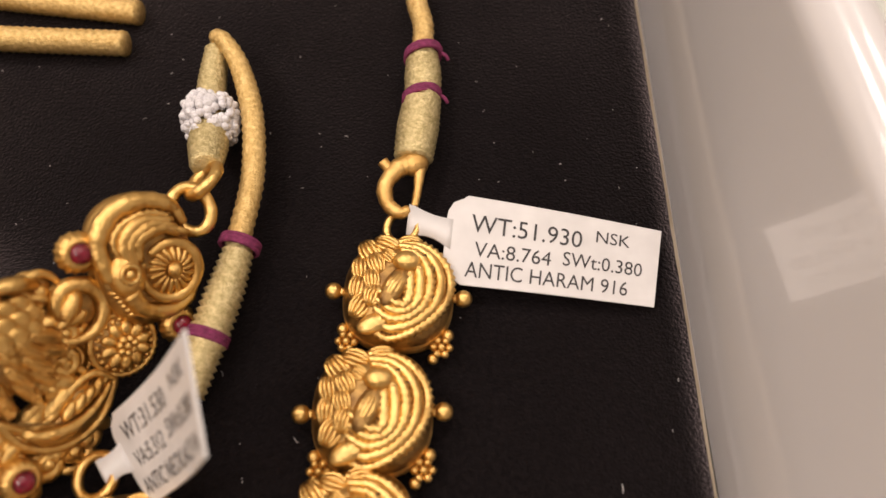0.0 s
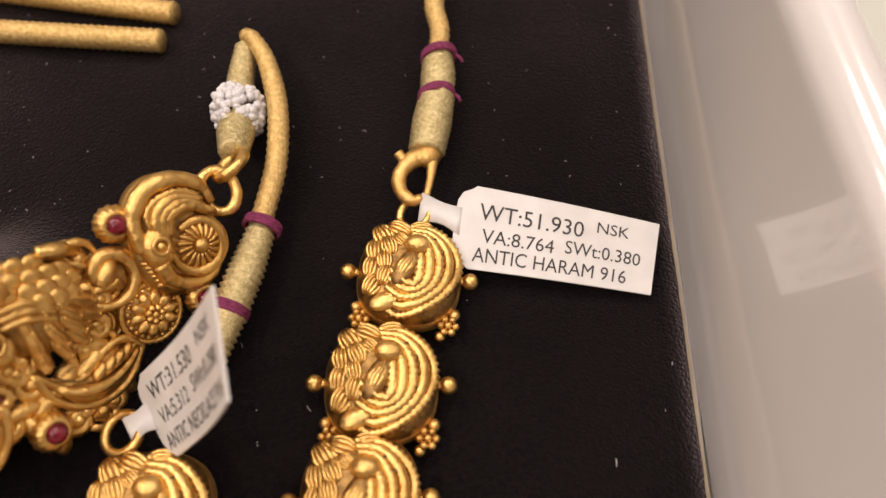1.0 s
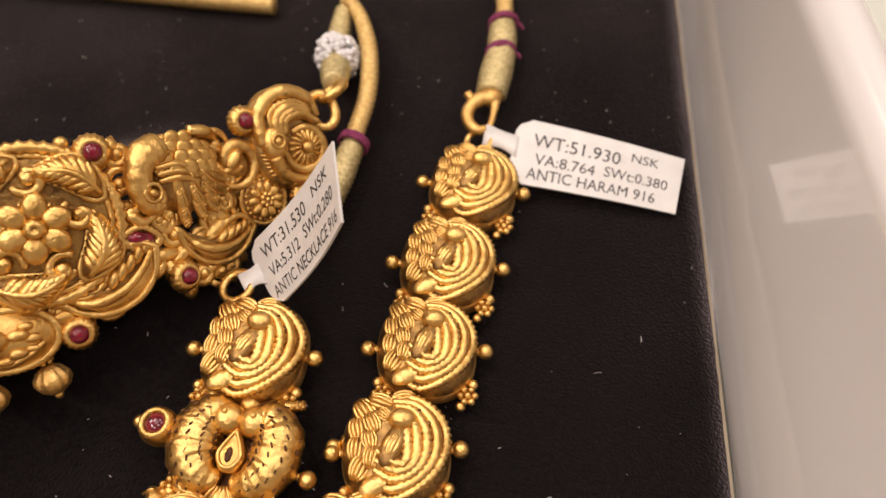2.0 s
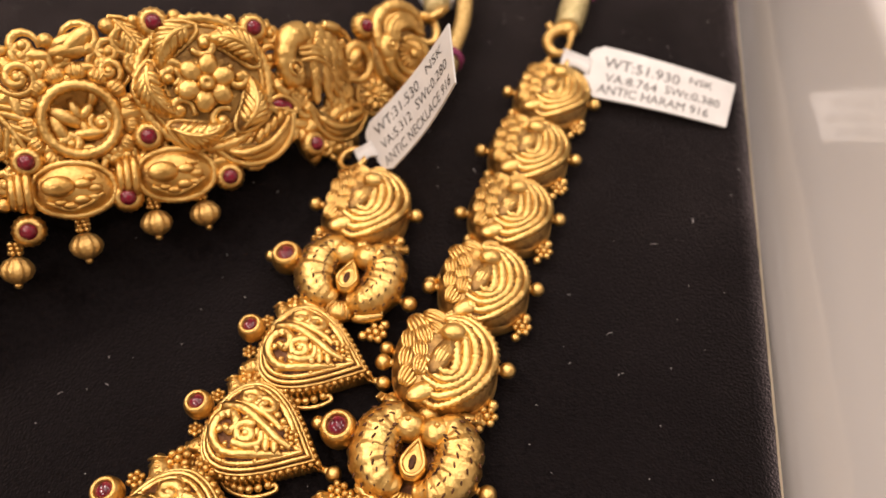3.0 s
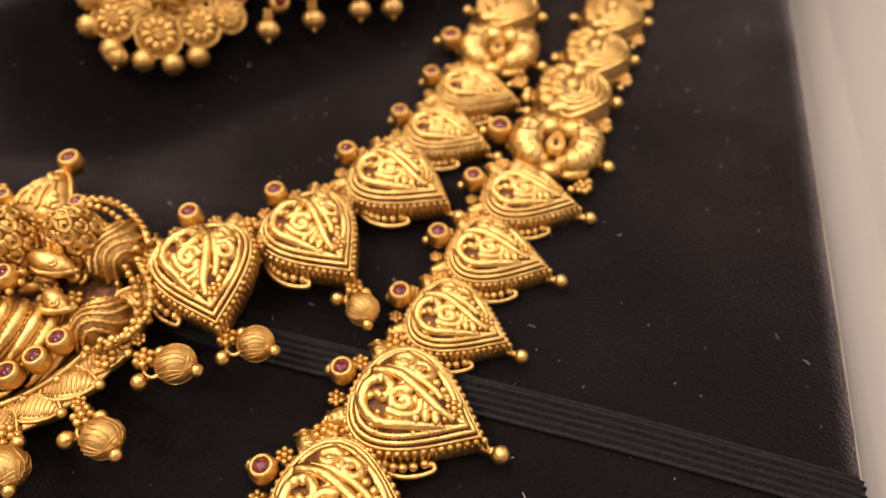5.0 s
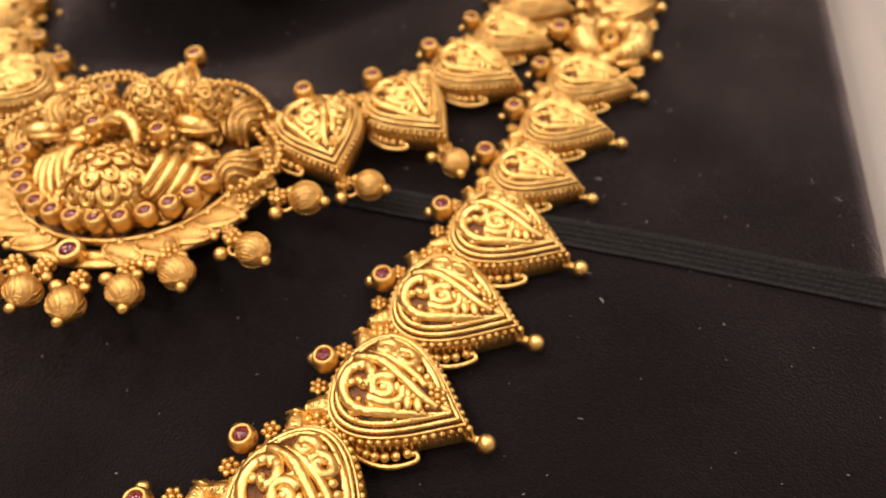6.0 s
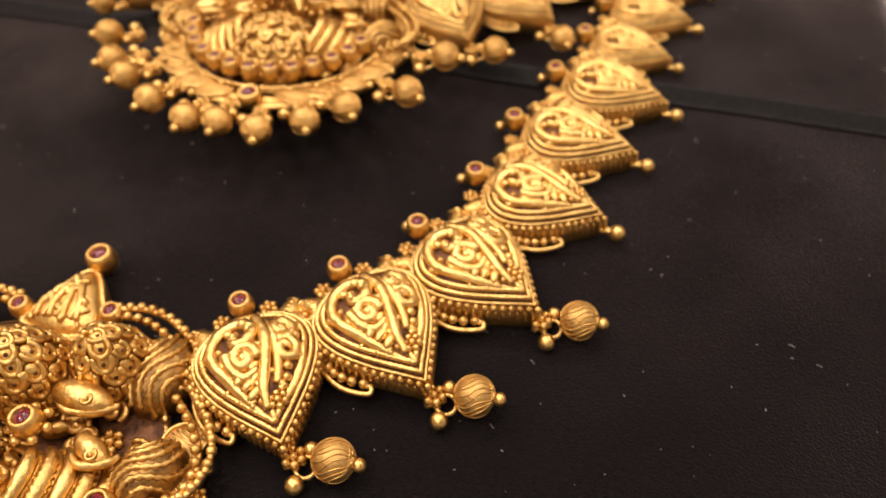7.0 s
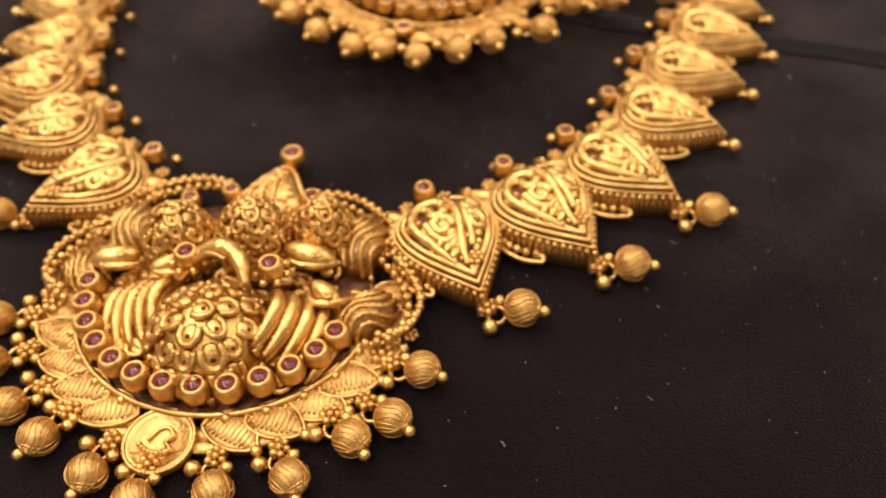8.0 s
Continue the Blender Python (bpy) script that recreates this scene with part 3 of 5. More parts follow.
def fish_meshes():
    """A link of two fish curled nose to nose over a drop-shaped setting (+y is up the chain)."""
    outline = [(8.0 * math.cos(2 * math.pi * i / 48), 6.6 * math.sin(2 * math.pi * i / 48)) for i in range(48)]
    body = Body(outline, (0, 0), 2.2, 0.5, 2.2, 0.8)
    b = Soup()
    body.shell(b, top=1)
    both = []
    marks = Soup()
    for f in (-1, 1):
        fish = Soup()
        pts = spline([(f * 1.6, 4.2, 3.9), (f * 4.3, 4.0, 4.0), (f * 5.6, 1.4, 3.9), (f * 5.3, -2.2, 3.9), (f * 3.4, -4.2, 3.7), (f * 1.0, -4.7, 3.2)], 9)
        girth = [1.7, 2.6, 3.3, 3.5, 3.2, 2.4, 1.4]
        fish.tube(pts, girth, 18)
        fish.ball((f * 1.9, 3.4, 4.6), 2.25, 14, 9, (1.1, 1.0, 0.95))
        fish.ball((f * 2.0, 3.8, 6.7), 0.45, 8, 6)
        for k, (tx, ty) in enumerate(((f * 7.4, 7.4), (f * 6.2, 7.0), (f * 4.8, 6.4))):
            fish.tube([(f * 3.0, 4.9, 3.4), (0.5 * (f * 3.0 + tx), 0.5 * (4.9 + ty) + 0.4, 3.7), (tx, ty, 2.6)], [0.5, 0.9, 0.75], 7)
        for k in range(5):
            fish.tube([(f * (4.6 + 0.75 * k), 5.6 + 0.25 * k, 4.15), (f * (4.2 + 0.75 * k), 7.3 + 0.1 * k, 3.7)], 0.2, 5)
        fish.ball((f * 4.6, -6.4, 2.9), 1.6, 10, 7, (1.7, 0.6, 0.7), turn=Matrix.Rotation(f * 0.35, 3, "Z"))
        for k in range(6):
            x = f * (2.8 + 0.8 * k)
            fish.tube([(x, -7.0 + 0.27 * k, 3.4), (x - f * 0.2, -6.0 + 0.27 * k, 4.0)], 0.17, 5)
        P = np.array(pts)
        for i in range(9, len(P) - 5, 3):
            d = P[i + 1] - P[i - 1]
            d /= np.linalg.norm(d)
            out = np.array([d[1], -d[0], 0])
            for a in (-1.1, -0.55, 0.0, 0.55, 1.1):
                r = float(np.interp(i / (len(P) - 1), np.linspace(0, 1, 7), girth))
                c = P[i] + out * r * math.sin(a) + np.array([0, 0, r * math.cos(a)])
                marks.ball(c, 0.50, 6, 4, (1.0, 0.34, 0.30), turn=Matrix.Rotation(math.atan2(d[1], d[0]) + 0.5 * f, 3, "Z"))
        both.append(fish.mesh("fish", GOLD_BRIGHT))
    fish = Soup()
    tear = spline([(0, 2.6), (1.3, 0.2), (1.9, -1.6), (1.1, -3.2), (0, -3.6), (-1.1, -3.2), (-1.9, -1.6), (-1.3, 0.2), (0, 2.6)], 6)
    tb = Body(tear[:-1], (0, -1.2), 5.2, 0.5, 2.0, 0.8)
    tb.shell(fish, 4, 0, 0)
    fish.tube([(x * 0.8, -1.2 + (y + 1.2) * 0.8, 5.5) for x, y in tear[:-1]], 0.3, 6, True)
    # not a scale: a dark bead painted in as the shade of the setting's hole
    marks.ball((0, -1.5, 5.75), 0.75, 8, 5, (0.7, 1.5, 0.35))
    fan = Soup()
    fan.ball((0, -6.6, 3.2), 2.1, 12, 8, (1.15, 0.8, 0.8))
    for k in range(-2, 3):
        fan.tube([(k * 0.35, -5.4, 4.7), (k * 0.75, -6.6, 4.85), (k * 0.9, -7.9, 4.0)], 0.2, 5)
    fan.ball((0, 6.2, 3.0), 1.6, 10, 7)
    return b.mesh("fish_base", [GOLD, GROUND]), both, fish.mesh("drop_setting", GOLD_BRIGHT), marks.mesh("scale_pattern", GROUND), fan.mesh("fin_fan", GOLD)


HEART = heart_meshes()
TRIM = {1: heart_trim_meshes(1), -1: heart_trim_meshes(-1)}
BEZEL = bezel_meshes()
TIP = tip_ball_mesh()
DROP = drop_mesh()
SWIRL = swirl_meshes()
FISH = fish_meshes()


def place(x, y, z, turn, scale=1.0, tilt=0.0, roll=0.0):
    return Matrix.Translation((x / 1000, y / 1000, z / 1000)) @ Euler((radians(roll), radians(tilt), turn)).to_matrix().to_4x4() @ Matrix.Scale(scale, 4)


def heart_link(parent, ruby, end, side, tip="ball", drop_turn=0.0, z=0.0, tilt=0.0, roll=0.0):
    """A heart link from its ruby to its tip (or tip ball), both in millimetres."""
    d = Vector(end) - Vector(ruby)
    reach = 26.6 if tip == "ball" else 23.4
    k = d.length / reach
    c = Vector(ruby) + d * (13.0 / reach)
    body = part("heart_link", HEART[0], parent, place(c.x, c.y, z, math.atan2(d.y, d.x), k, tilt, roll))
    part("beaded_rim", HEART[1], body)
    part("scrollwork", HEART[2], body)
    for name, me in zip(("garland", "leaf_joint"), TRIM[side]):
        part(name, me, body)
    for f in (-1, 1):
        flower(body, -8.8, f * 8.8, 3.4, 1.1)
        flower(body, -4.6, f * 9.8, 3.0, 0.95)
        flower(body, -12.2, f * 3.4, 3.0, 0.85)
        dot(body, -10.8, f * 7.2, 2.0, 0.85)
        dot(body, -6.6, f * 9.8, 1.8, 0.75)
    m = place(-12.9, 0, 2.6, 0, min(0.9, 0.76 / k))
    part("bezel", BEZEL[0], body, m)
    part("ruby", BEZEL[1], body, m, "dark red cabochon ruby")
    for x, y, r in ((-3.4, 0.6, 1.05), (2.8, 2.0, 0.85), (2.6, -2.2, 0.95)):
        dot(body, -12.9 + x * 0.92, y * 0.92, 2.1, r)
    if tip == "ball":
        part("tip_ball", TIP, body)
    elif tip == "drop":
        hang_drop(body, 10.6, 0, drop_turn)
    return body


def hang_drop(body, x, y, turn, scale=1.0, z=0.0):
    m = place(x, y, z, turn, scale)
    for name, me in zip(("drop_ring", "drop_bead", "filigree", "drop_collar"), DROP):
        ob = part(name, me, body, m)
        if name == "filigree":
            ob["kind"] = "stuff"
    for bx, by, bz, r in ((2.3, -3.2, 1.6, 1.25), (2.6, 1.7, 1.9, 1.0), (9.6, 0.8, 3.0, 0.95)):
        part("bead", BEAD, body, m @ Matrix.Translation((bx / 1000, by / 1000, bz / 1000)) @ Matrix.Scale(r, 4))
    for bz in (1.3, 2.2):
        part("rosette", ROSETTE, body, m @ Matrix.Translation((0.0009, 0, bz / 1000)))["kind"] = "stuff"


def swirl_link(parent, x, y, turn, scale, z=0.0, roll=0.0, tilt=0.0):
    base, loops, boss, lobe, lobes, gaps = SWIRL
    body = part("swirl_link", base, parent, place(x, y, z, turn, scale, tilt, roll))
    for me in loops:
        part("loop_wire", me, body)
    part("boss", boss, body)
    part("pierced_gap_shade", gaps, body)
    for lx, ly, lz, r, a in lobes:
        lx, ly, lz, r = lx * 0.87, ly * 0.92, lz + 0.15, r * 0.9
        part("feather_lobe", lobe, body, place(lx, ly, lz, a, r))
    for f in (-1, 1):
        dot(body, f * 7.6, -0.2, 2.8, 0.6)
        dot(body, f * 8.7, -0.2, 2.9, 1.2, "side_ball")
        flower(body, f * 6.2, -7.0, 2.6, 0.92)
        dot(body, f * 6.9, -5.2, 2.2, 0.85)
        dot(body, f * 5.2, -8.4, 1.9, 0.75)
    return body


def fish_link(parent, x, y, turn, scale, z=0.0):
    body = part("fish_link", FISH[0], parent, place(x, y, z, turn, scale))
    for me in FISH[1]:
        part("fish", me, body)
    part("drop_setting", FISH[2], body)
    part("scale_pattern", FISH[3], body)
    part("fin_fan", FISH[4], body)
    dot(body, 9.1, -2.2, 2.4, 0.6)
    dot(body, 10.3, -2.4, 2.6, 1.3, "side_ball")
    for f in (-1, 1):
        flower(body, f * 6.6, -8.4, 2.4, 1.05)
        dot(body, f * 7.4, -6.6, 2.0, 0.85)
        dot(body, f * 4.6, -9.2, 2.0, 0.8)
    m = place(-11.4, 1.2, 0, 0, 0.95)
    part("bezel", BEZEL[0], body, m)
    part("ruby", BEZEL[1], body, m, "dark red cabochon ruby")
    for x, y, r in ((-3.4, 0.6, 1.05), (2.8, 2.0, 0.85), (2.6, -2.2, 0.95)):
        dot(body, -11.4 + x, 1.2 + y, 2.1, r)
    return body


# ---- pendant of domes, petals and a ruby crescent ----
def oval(a, b, cx, cy, a0=0.0, a1=2 * math.pi, n=60):
    return [(cx + a * math.cos(a0 + (a1 - a0) * i / n), cy + b * math.sin(a0 + (a1 - a0) * i / n)) for i in range(n + 1)]


def berry_dome(cx, cy, r, h, rng, z=1.0, pitch=2.35):
    """A dome and the granule rings that cover it."""
    d, s = Soup(), Soup()
    d.ball((cx, cy, z), r, 22, 14, (1, 1, h / r))
    rows = max(4, int(r * 0.72))
    for i in range(rows):
        a = math.pi / 2 * (0.04 + 0.92 * i / rows)
        count = max(1, int(2 * math.pi * r * math.sin(a) / pitch))
        for j in range(count):
            b = 2 * math.pi * (j + 0.5 * (i % 2)) / count + rng.uniform(-0.10, 0.10)
            p = Vector((cx + r * math.sin(a) * math.cos(b), cy + r * math.sin(a) * math.sin(b), z + h * math.cos(a)))
            nrm = Vector((math.sin(a) * math.cos(b) / r, math.sin(a) * math.sin(b) / r, math.cos(a) / h)).normalized()
            q = nrm.to_track_quat("Z", "Y").to_matrix()
            k = rng.uniform(0.88, 1.12)
            s.tube([tuple(p + q @ Vector((0.88 * k * math.cos(w), 1.0 * k * math.sin(w), 0.15))) for w in np.linspace(0, 2 * math.pi, 11, endpoint=False)], 0.56 * k, 6, True)
            # a darker bead stands for the shade inside each ring
            s.ball(tuple(p + q @ Vector((0, 0, 0.12))), 0.30, 6, 4, slot=1)
    return d, s


def plume(piece, cx, cy, r, h, rng, pitch=3.0):
    """A tall dome clad in overlapping looped feathers, each with a dark bead drawn as its hollow's shade."""
    d, s = Soup(), Soup()
    d.ball((cx, cy, 1.0), r * 0.97, 24, 14, (1, 1, h / r), slot=0)
    rows = max(5, int((r + h) / 2 * 1.45 / (0.72 * pitch)))
    for i in range(rows):
        a = math.pi / 2 * (0.02 + 0.90 * i / (rows - 1))
        count = max(1, int(2 * math.pi * r * math.sin(a) / pitch))
        for j in range(count):
            b = 2 * math.pi * (j + 0.5 * (i % 2)) / count + rng.uniform(-0.12, 0.12)
            p = Vector((cx + r * math.sin(a) * math.cos(b), cy + r * math.sin(a) * math.sin(b), 1.0 + h * math.cos(a)))
            n = Vector((math.sin(a) * math.cos(b) / r, math.sin(a) * math.sin(b) / r, math.cos(a) / h)).normalized()
            down = Vector((math.cos(b), math.sin(b), -0.6))
            down = (down - n * down.dot(n)).normalized()
            q = Matrix((down.cross(n), down, n)).transposed()
            k = pitch / 3.0 * rng.uniform(0.86, 1.14)
            s.ball(tuple(p + q @ Vector((0, 0.1, -0.1))), k, 10, 6, (1.25, 1.55, 0.62), turn=q)
            loop = [(-1.05, -0.9, 0.2), (-1.25, 0.3, 0.35), (-0.7, 1.35, 0.3), (0, 1.65, 0.25), (0.7, 1.35, 0.3), (1.25, 0.3, 0.35), (1.05, -0.9, 0.2)]
            s.tube(spline([tuple(p + q @ (Vector(v) * k)) for v in loop], 3), 0.52 * k, 6)
            # a flattened dark bead paints the shade of the feather's hollow
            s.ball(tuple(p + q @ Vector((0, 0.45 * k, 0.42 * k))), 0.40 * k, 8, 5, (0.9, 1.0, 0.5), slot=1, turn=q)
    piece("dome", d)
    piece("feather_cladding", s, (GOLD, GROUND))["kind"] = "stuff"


def wing_rib(cx, cy, a, b, mid, half, top, notched):
    """One curved feather of a folded wing, an arc round the plume."""
    s = Soup()
    pts = []
    for i in range(15):
        w = radians(mid - half + 2 * half * i / 14)
        k = math.sin(math.pi * i / 14)
        pts.append((cx + a * math.cos(w), cy + b * math.sin(w) + 1.5 * k, top - 2.2 + 2.2 * k))
    s.tube(pts, [0.5, 1.0, 1.25, 1.0, 0.5], 8, rope=0.14 if notched else 0.0, pitch=0.9)
    s.tube([(x, y, z - 1.6) for x, y, z in pts], [0.6, 1.3, 1.5, 1.3, 0.6], 6)
    return s


def hatched_leaf(x0, y0, x1, y1, width, z, bow=1):
    """A curved flat leaf with a raised border and a hatched field."""
    s = Soup()
    d = Vector((x1 - x0, y1 - y0))
    n = Vector((-d.y, d.x)).normalized() * bow
    d2 = d.normalized()
    top, bot = [], []
    for i in range(13):
        k = i / 12
        w = width * math.sin(math.pi * min(1, k * 0.93 + 0.05)) ** 0.75
        mid = Vector((x0, y0)) + d * k + n * (0.9 * math.sin(math.pi * k))
        top.append(tuple(mid + n * w * 0.5))
        bot.append(tuple(mid - n * w * 0.5))
    loop = top + bot[::-1]
    c = Vector((x0, y0)) + d * 0.45 + n * 0.9
    body = Body(loop, tuple(c), z, 0.6, 2.0, 0.8)
    body.shell(s, 3, 1, 0)
    s.tube([(p[0], p[1], z + 0.2) for p in loop], 0.34, 6, True)
    for i in range(2, 12):
        for a, b in ((top[i], bot[i - 1]), (top[i - 1], bot[i])):
            a, b = Vector(a) * 0.86 + Vector(b) * 0.14, Vector(a) * 0.14 + Vector(b) * 0.86
            m = (a + b) / 2
            s.tube([(a.x, a.y, z + 0.45), (m.x, m.y, body.height(m.x, m.y) + 0.10), (b.x, b.y, z + 0.45)], 0.14, 4)
    return s


def dotted_leaf(cx, cy, length, width, turn, h):
    """A plump leaf dome with rows of notched ribs."""
    s = Soup()
    rot = Matrix.Rotation(turn, 3, "Z")
    s.ball((cx, cy, 1.0), 1.0, 18, 10, (length / 2, width / 2, h), turn=rot, slot=1)
    for k in range(6):
        y = -width * 0.40 + width * 0.80 * k / 5
        pts = []
        for i in range(14):
            x = -length * 0.44 + length * 0.88 * i / 13
            yy = y + 1.2 * math.sin(2 * math.pi * i / 13)
            e = max(0.02, 1 - (2 * x / length) ** 2 - (2 * yy / width) ** 2)
            q = rot @ Vector((x, yy, 0))
            pts.append((cx + q.x, cy + q.y, 1.05 + h * math.sqrt(e)))
        s.tube(pts, 0.46, 6, rope=0.34, pitch=1.15)
    return s


def pendant(parent, m, coin, drops):
    rng = random.Random(11)
    ground = Soup()
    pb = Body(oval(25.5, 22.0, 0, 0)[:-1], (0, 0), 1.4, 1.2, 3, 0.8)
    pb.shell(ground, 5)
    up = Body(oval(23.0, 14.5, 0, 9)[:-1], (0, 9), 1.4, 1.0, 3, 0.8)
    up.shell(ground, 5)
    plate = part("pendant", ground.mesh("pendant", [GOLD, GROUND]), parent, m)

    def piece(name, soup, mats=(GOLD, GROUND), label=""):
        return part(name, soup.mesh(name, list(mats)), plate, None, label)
    # scrolls and grains that fill the ground between the larger pieces
    s = Soup()
    for i in range(150):
        a, r = rng.uniform(0, 6.283), math.sqrt(rng.uniform(0.0, 1.0))
        x, y = 23.0 * r * math.cos(a), -1.0 + (19.0 if math.sin(a) < 0 else 24.0) * r * math.sin(a)
        z = 2.6 + 1.6 * (1 - r)
        if i % 3:
            s.tube([(px, py, z + 0.5) for px, py in spiral(x, y, rng.uniform(1.3, 2.2), 0.3, rng.uniform(0, 6.3), rng.choice((-1.2, 1.2)), 14)], [0.45, 0.75, 0.6], 6)
            s.ball((x, y, z + 0.6), 0.8, 8, 6)
        else:
            s.ball((x, y, z), rng.uniform(1.2, 2.0), 10, 7, (1.5, 0.7, 0.9), turn=Matrix.Rotation(rng.uniform(0, 6.3), 3, "Z"))
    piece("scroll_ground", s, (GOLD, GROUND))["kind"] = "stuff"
    # the crescent of ruby cups, with a wire under it
    for i in range(13):
        a = radians(190 + 152 * i / 12)
        q = place(23.2 * math.cos(a), 20.0 * math.sin(a), 2.4, a, 0.84)
        part("ruby_cup", BEZEL[0], plate, q)
        part("ruby", BEZEL[1], plate, q, "dark red cabochon ruby")
    s = Soup()
    s.tube([(x, y, 2.6) for x, y in oval(26.2, 22.8, 0, 0, radians(178), radians(362))], 0.5, 7)
    piece("rim_wire", s)
    # the leaf border
    for f in (-1, 1):
        for i in range(7):
            a0 = radians(270 + f * (12.0 + 13.6 * i))
            a1 = radians(270 + f * (27.0 + 13.6 * i))
            head = (26.6 * math.cos(a0), 23.6 * math.sin(a0))
            tail = (32.4 * math.cos(a1), 28.8 * math.sin(a1))
            piece("border_leaf", hatched_leaf(head[0], head[1], tail[0], tail[1], 6.4, 1.8 + 0.12 * (i % 2), f), (GOLD, MATT))
            am = radians(270 + f * (19.0 + 13.6 * i))
            dot(plate, 26.8 * math.cos(am), 23.4 * math.sin(am), 2.4, 0.85)
            dot(plate, 33.0 * math.cos(a1), 29.4 * math.sin(a1), 1.8, 1.0)
            if i % 2:
                flower(plate, 33.2 * math.cos(am), 29.6 * math.sin(am), 1.9, 0.85)
    s = Soup()
    for k in range(2):
        s.tube([(x, y, 1.0) for x, y in oval(28.6 + 2.2 * k, 25.2 + 2.2 * k, 0, 0, radians(172), radians(368))], 1.3, 7, flat=0.5)
    piece("border_band", s)
    s = Soup()
    if coin:
        s.lathe((0, -27.4, 0), [(5.3, 0.5), (5.6, 1.5), (5.3, 2.3), (4.7, 2.5), (4.4, 2.1), (0, 2.2)], 30)
        s.tube([(5.25 * math.cos(a), -27.4 + 5.25 * math.sin(a), 2.35) for a in np.linspace(0, 2 * math.pi, 60, endpoint=False)], 0.36, 6, True, rope=0.2, pitch=0.8)
        s.tube([(x, -27.4 + y, 2.5) for x, y in spline([(-1.6, -0.4), (-0.6, 1.6), (0.8, 2.1), (1.9, 1.0), (1.2, -0.2), (2.2, -1.0), (1.6, -2.0)])], 0.38, 6)
        for i in range(9):
            s.ball((-2.6 + 0.62 * i, -28.6 - 0.9 * math.sin(i * 0.4), 2.4), 0.5, 7, 5)
        piece("coin", s)
    else:
        s.lathe((0, -26.4, 0), [(2.0, 0.5), (2.9, 2.0), (2.8, 4.0), (2.1, 4.6), (1.8, 4.2)], 20)
        piece("drop_setting", s)
        s = Soup()
        s.ball((0, -26.4, 4.1), 1.9, 14, 8, (1, 1, 0.45))
        piece("ruby", s, (RUBY,), "dark red cabochon ruby")
    # the plume, wings and berry domes in high relief
    plume(piece, 1.5, -9.6, 10.6, 11.0, rng, 3.7)
    for x, y, r, h in ((-11.0, 8.2, 6.6, 13.2), (2.2, 10.8, 6.8, 14.2), (13.6, 15.0, 5.8, 12.0)):
        plume(piece, x, y, r, h, rng, 2.8)
    for f, mid, top in ((-1, 180, 8.6), (1, 2, 9.4)):
        for k in range(5):
            piece("wing_rib", wing_rib(1.5, -6.5, 10.6 + 2.35 * k, 8.6 + 1.7 * k, mid, 40 - 2.0 * k, top - 1.15 * k, k % 2), (GOLD_BRIGHT if k % 2 == 0 else GOLD,))
    piece("paisley_plate", dotted_leaf(20.6, 15.6, 15.0, 10.4, radians(82), 6.4), (GOLD, MID_GOLD))
    piece("paisley_plate", dotted_leaf(-22.6, 12.0, 14.0, 10.0, radians(110), 6.4), (GOLD, MID_GOLD))
    piece("ridged_leaf", dotted_leaf(25.4, -0.2, 12.5, 9.0, radians(52), 6.2), (GOLD, MID_GOLD))
    piece("ridged_leaf", dotted_leaf(-26.5, 0.5, 11.5, 8.4, radians(138), 5.6), (GOLD, MID_GOLD))
    # birds: necks that bend over the plume, heads with eyes at both sides
    s = Soup()
    s.tube(spline([(-6.5, -2.0, 8.6), (-3.6, 1.6, 11.2), (0.6, 2.6, 13.0), (4.4, 0.6, 12.8), (6.6, -3.2, 11.2)], 8), [0.9, 1.4, 1.7, 1.5, 0.8], 12)
    s.tube(spline([(-4.8, -0.6, 10.8), (-1.0, 0.6, 13.4), (2.6, -0.4, 14.0)], 6), [0.3, 0.5, 0.3], 6)
    piece("bird_neck", s, (GOLD_BRIGHT,))
    for x, y, z, a, r in ((-20.4, 1.8, 7.2, 0.35, 2.9), (13.4, 7.6, 7.8, -0.15, 3.4), (18.4, 0.4, 7.4, -0.5, 2.4), (-9.6, 1.0, 8.6, 0.7, 2.2)):
        s = Soup()
        turn = Matrix.Rotation(a, 3, "Z")
        s.ball((x, y, z), r, 18, 11, (1.5, 0.74, 0.74), turn=turn)
        s.tube(spline([(x - 1.2 * r, y - 0.8, z - 0.2), (x - 0.3 * r, y - 2.4, z + 0.2), (x + 1.1 * r, y - 1.6, z + 0.2), (x + 1.6 * r, y, z - 0.6)], 6), [0.4, 0.8, 0.5], 7)
        q = turn @ Vector((0.6 * r, -0.2 * r, 0))
        s.tube([(x + q.x + 0.75 * math.cos(w), y + q.y + 0.75 * math.sin(w), z + 0.62 * r) for w in np.linspace(0, 6.283, 14, endpoint=False)], 0.26, 6, True)
        piece("bird_head", s, (GOLD_BRIGHT,))
        dot(plate, x + q.x, y + q.y, z + 0.64 * r, 0.42)
    for x, y, z in ((-5.2, 1.0, 8.4), (9.0, 1.8, 7.4)):
        q = place(x, y, z, 0, 0.82)
        part("ruby_cup", BEZEL[0], plate, q)
        part("ruby", BEZEL[1], plate, q, "dark red cabochon ruby")
        for k in range(7):
            w = 2 * math.pi * k / 7
            dot(plate, x + 2.7 * math.cos(w), y + 2.7 * math.sin(w), z + 2.0, 0.75)
    # the crest above
    crest = Body(spline([(-7, 21), (-5, 26), (0, 33), (5, 27), (7, 21), (0, 19), (-7, 21)], 6)[:-1], (0, 25), 3.0, 2.8, 3.2, 0.55)
    s = Soup()
    crest.shell(s, 5, 0)
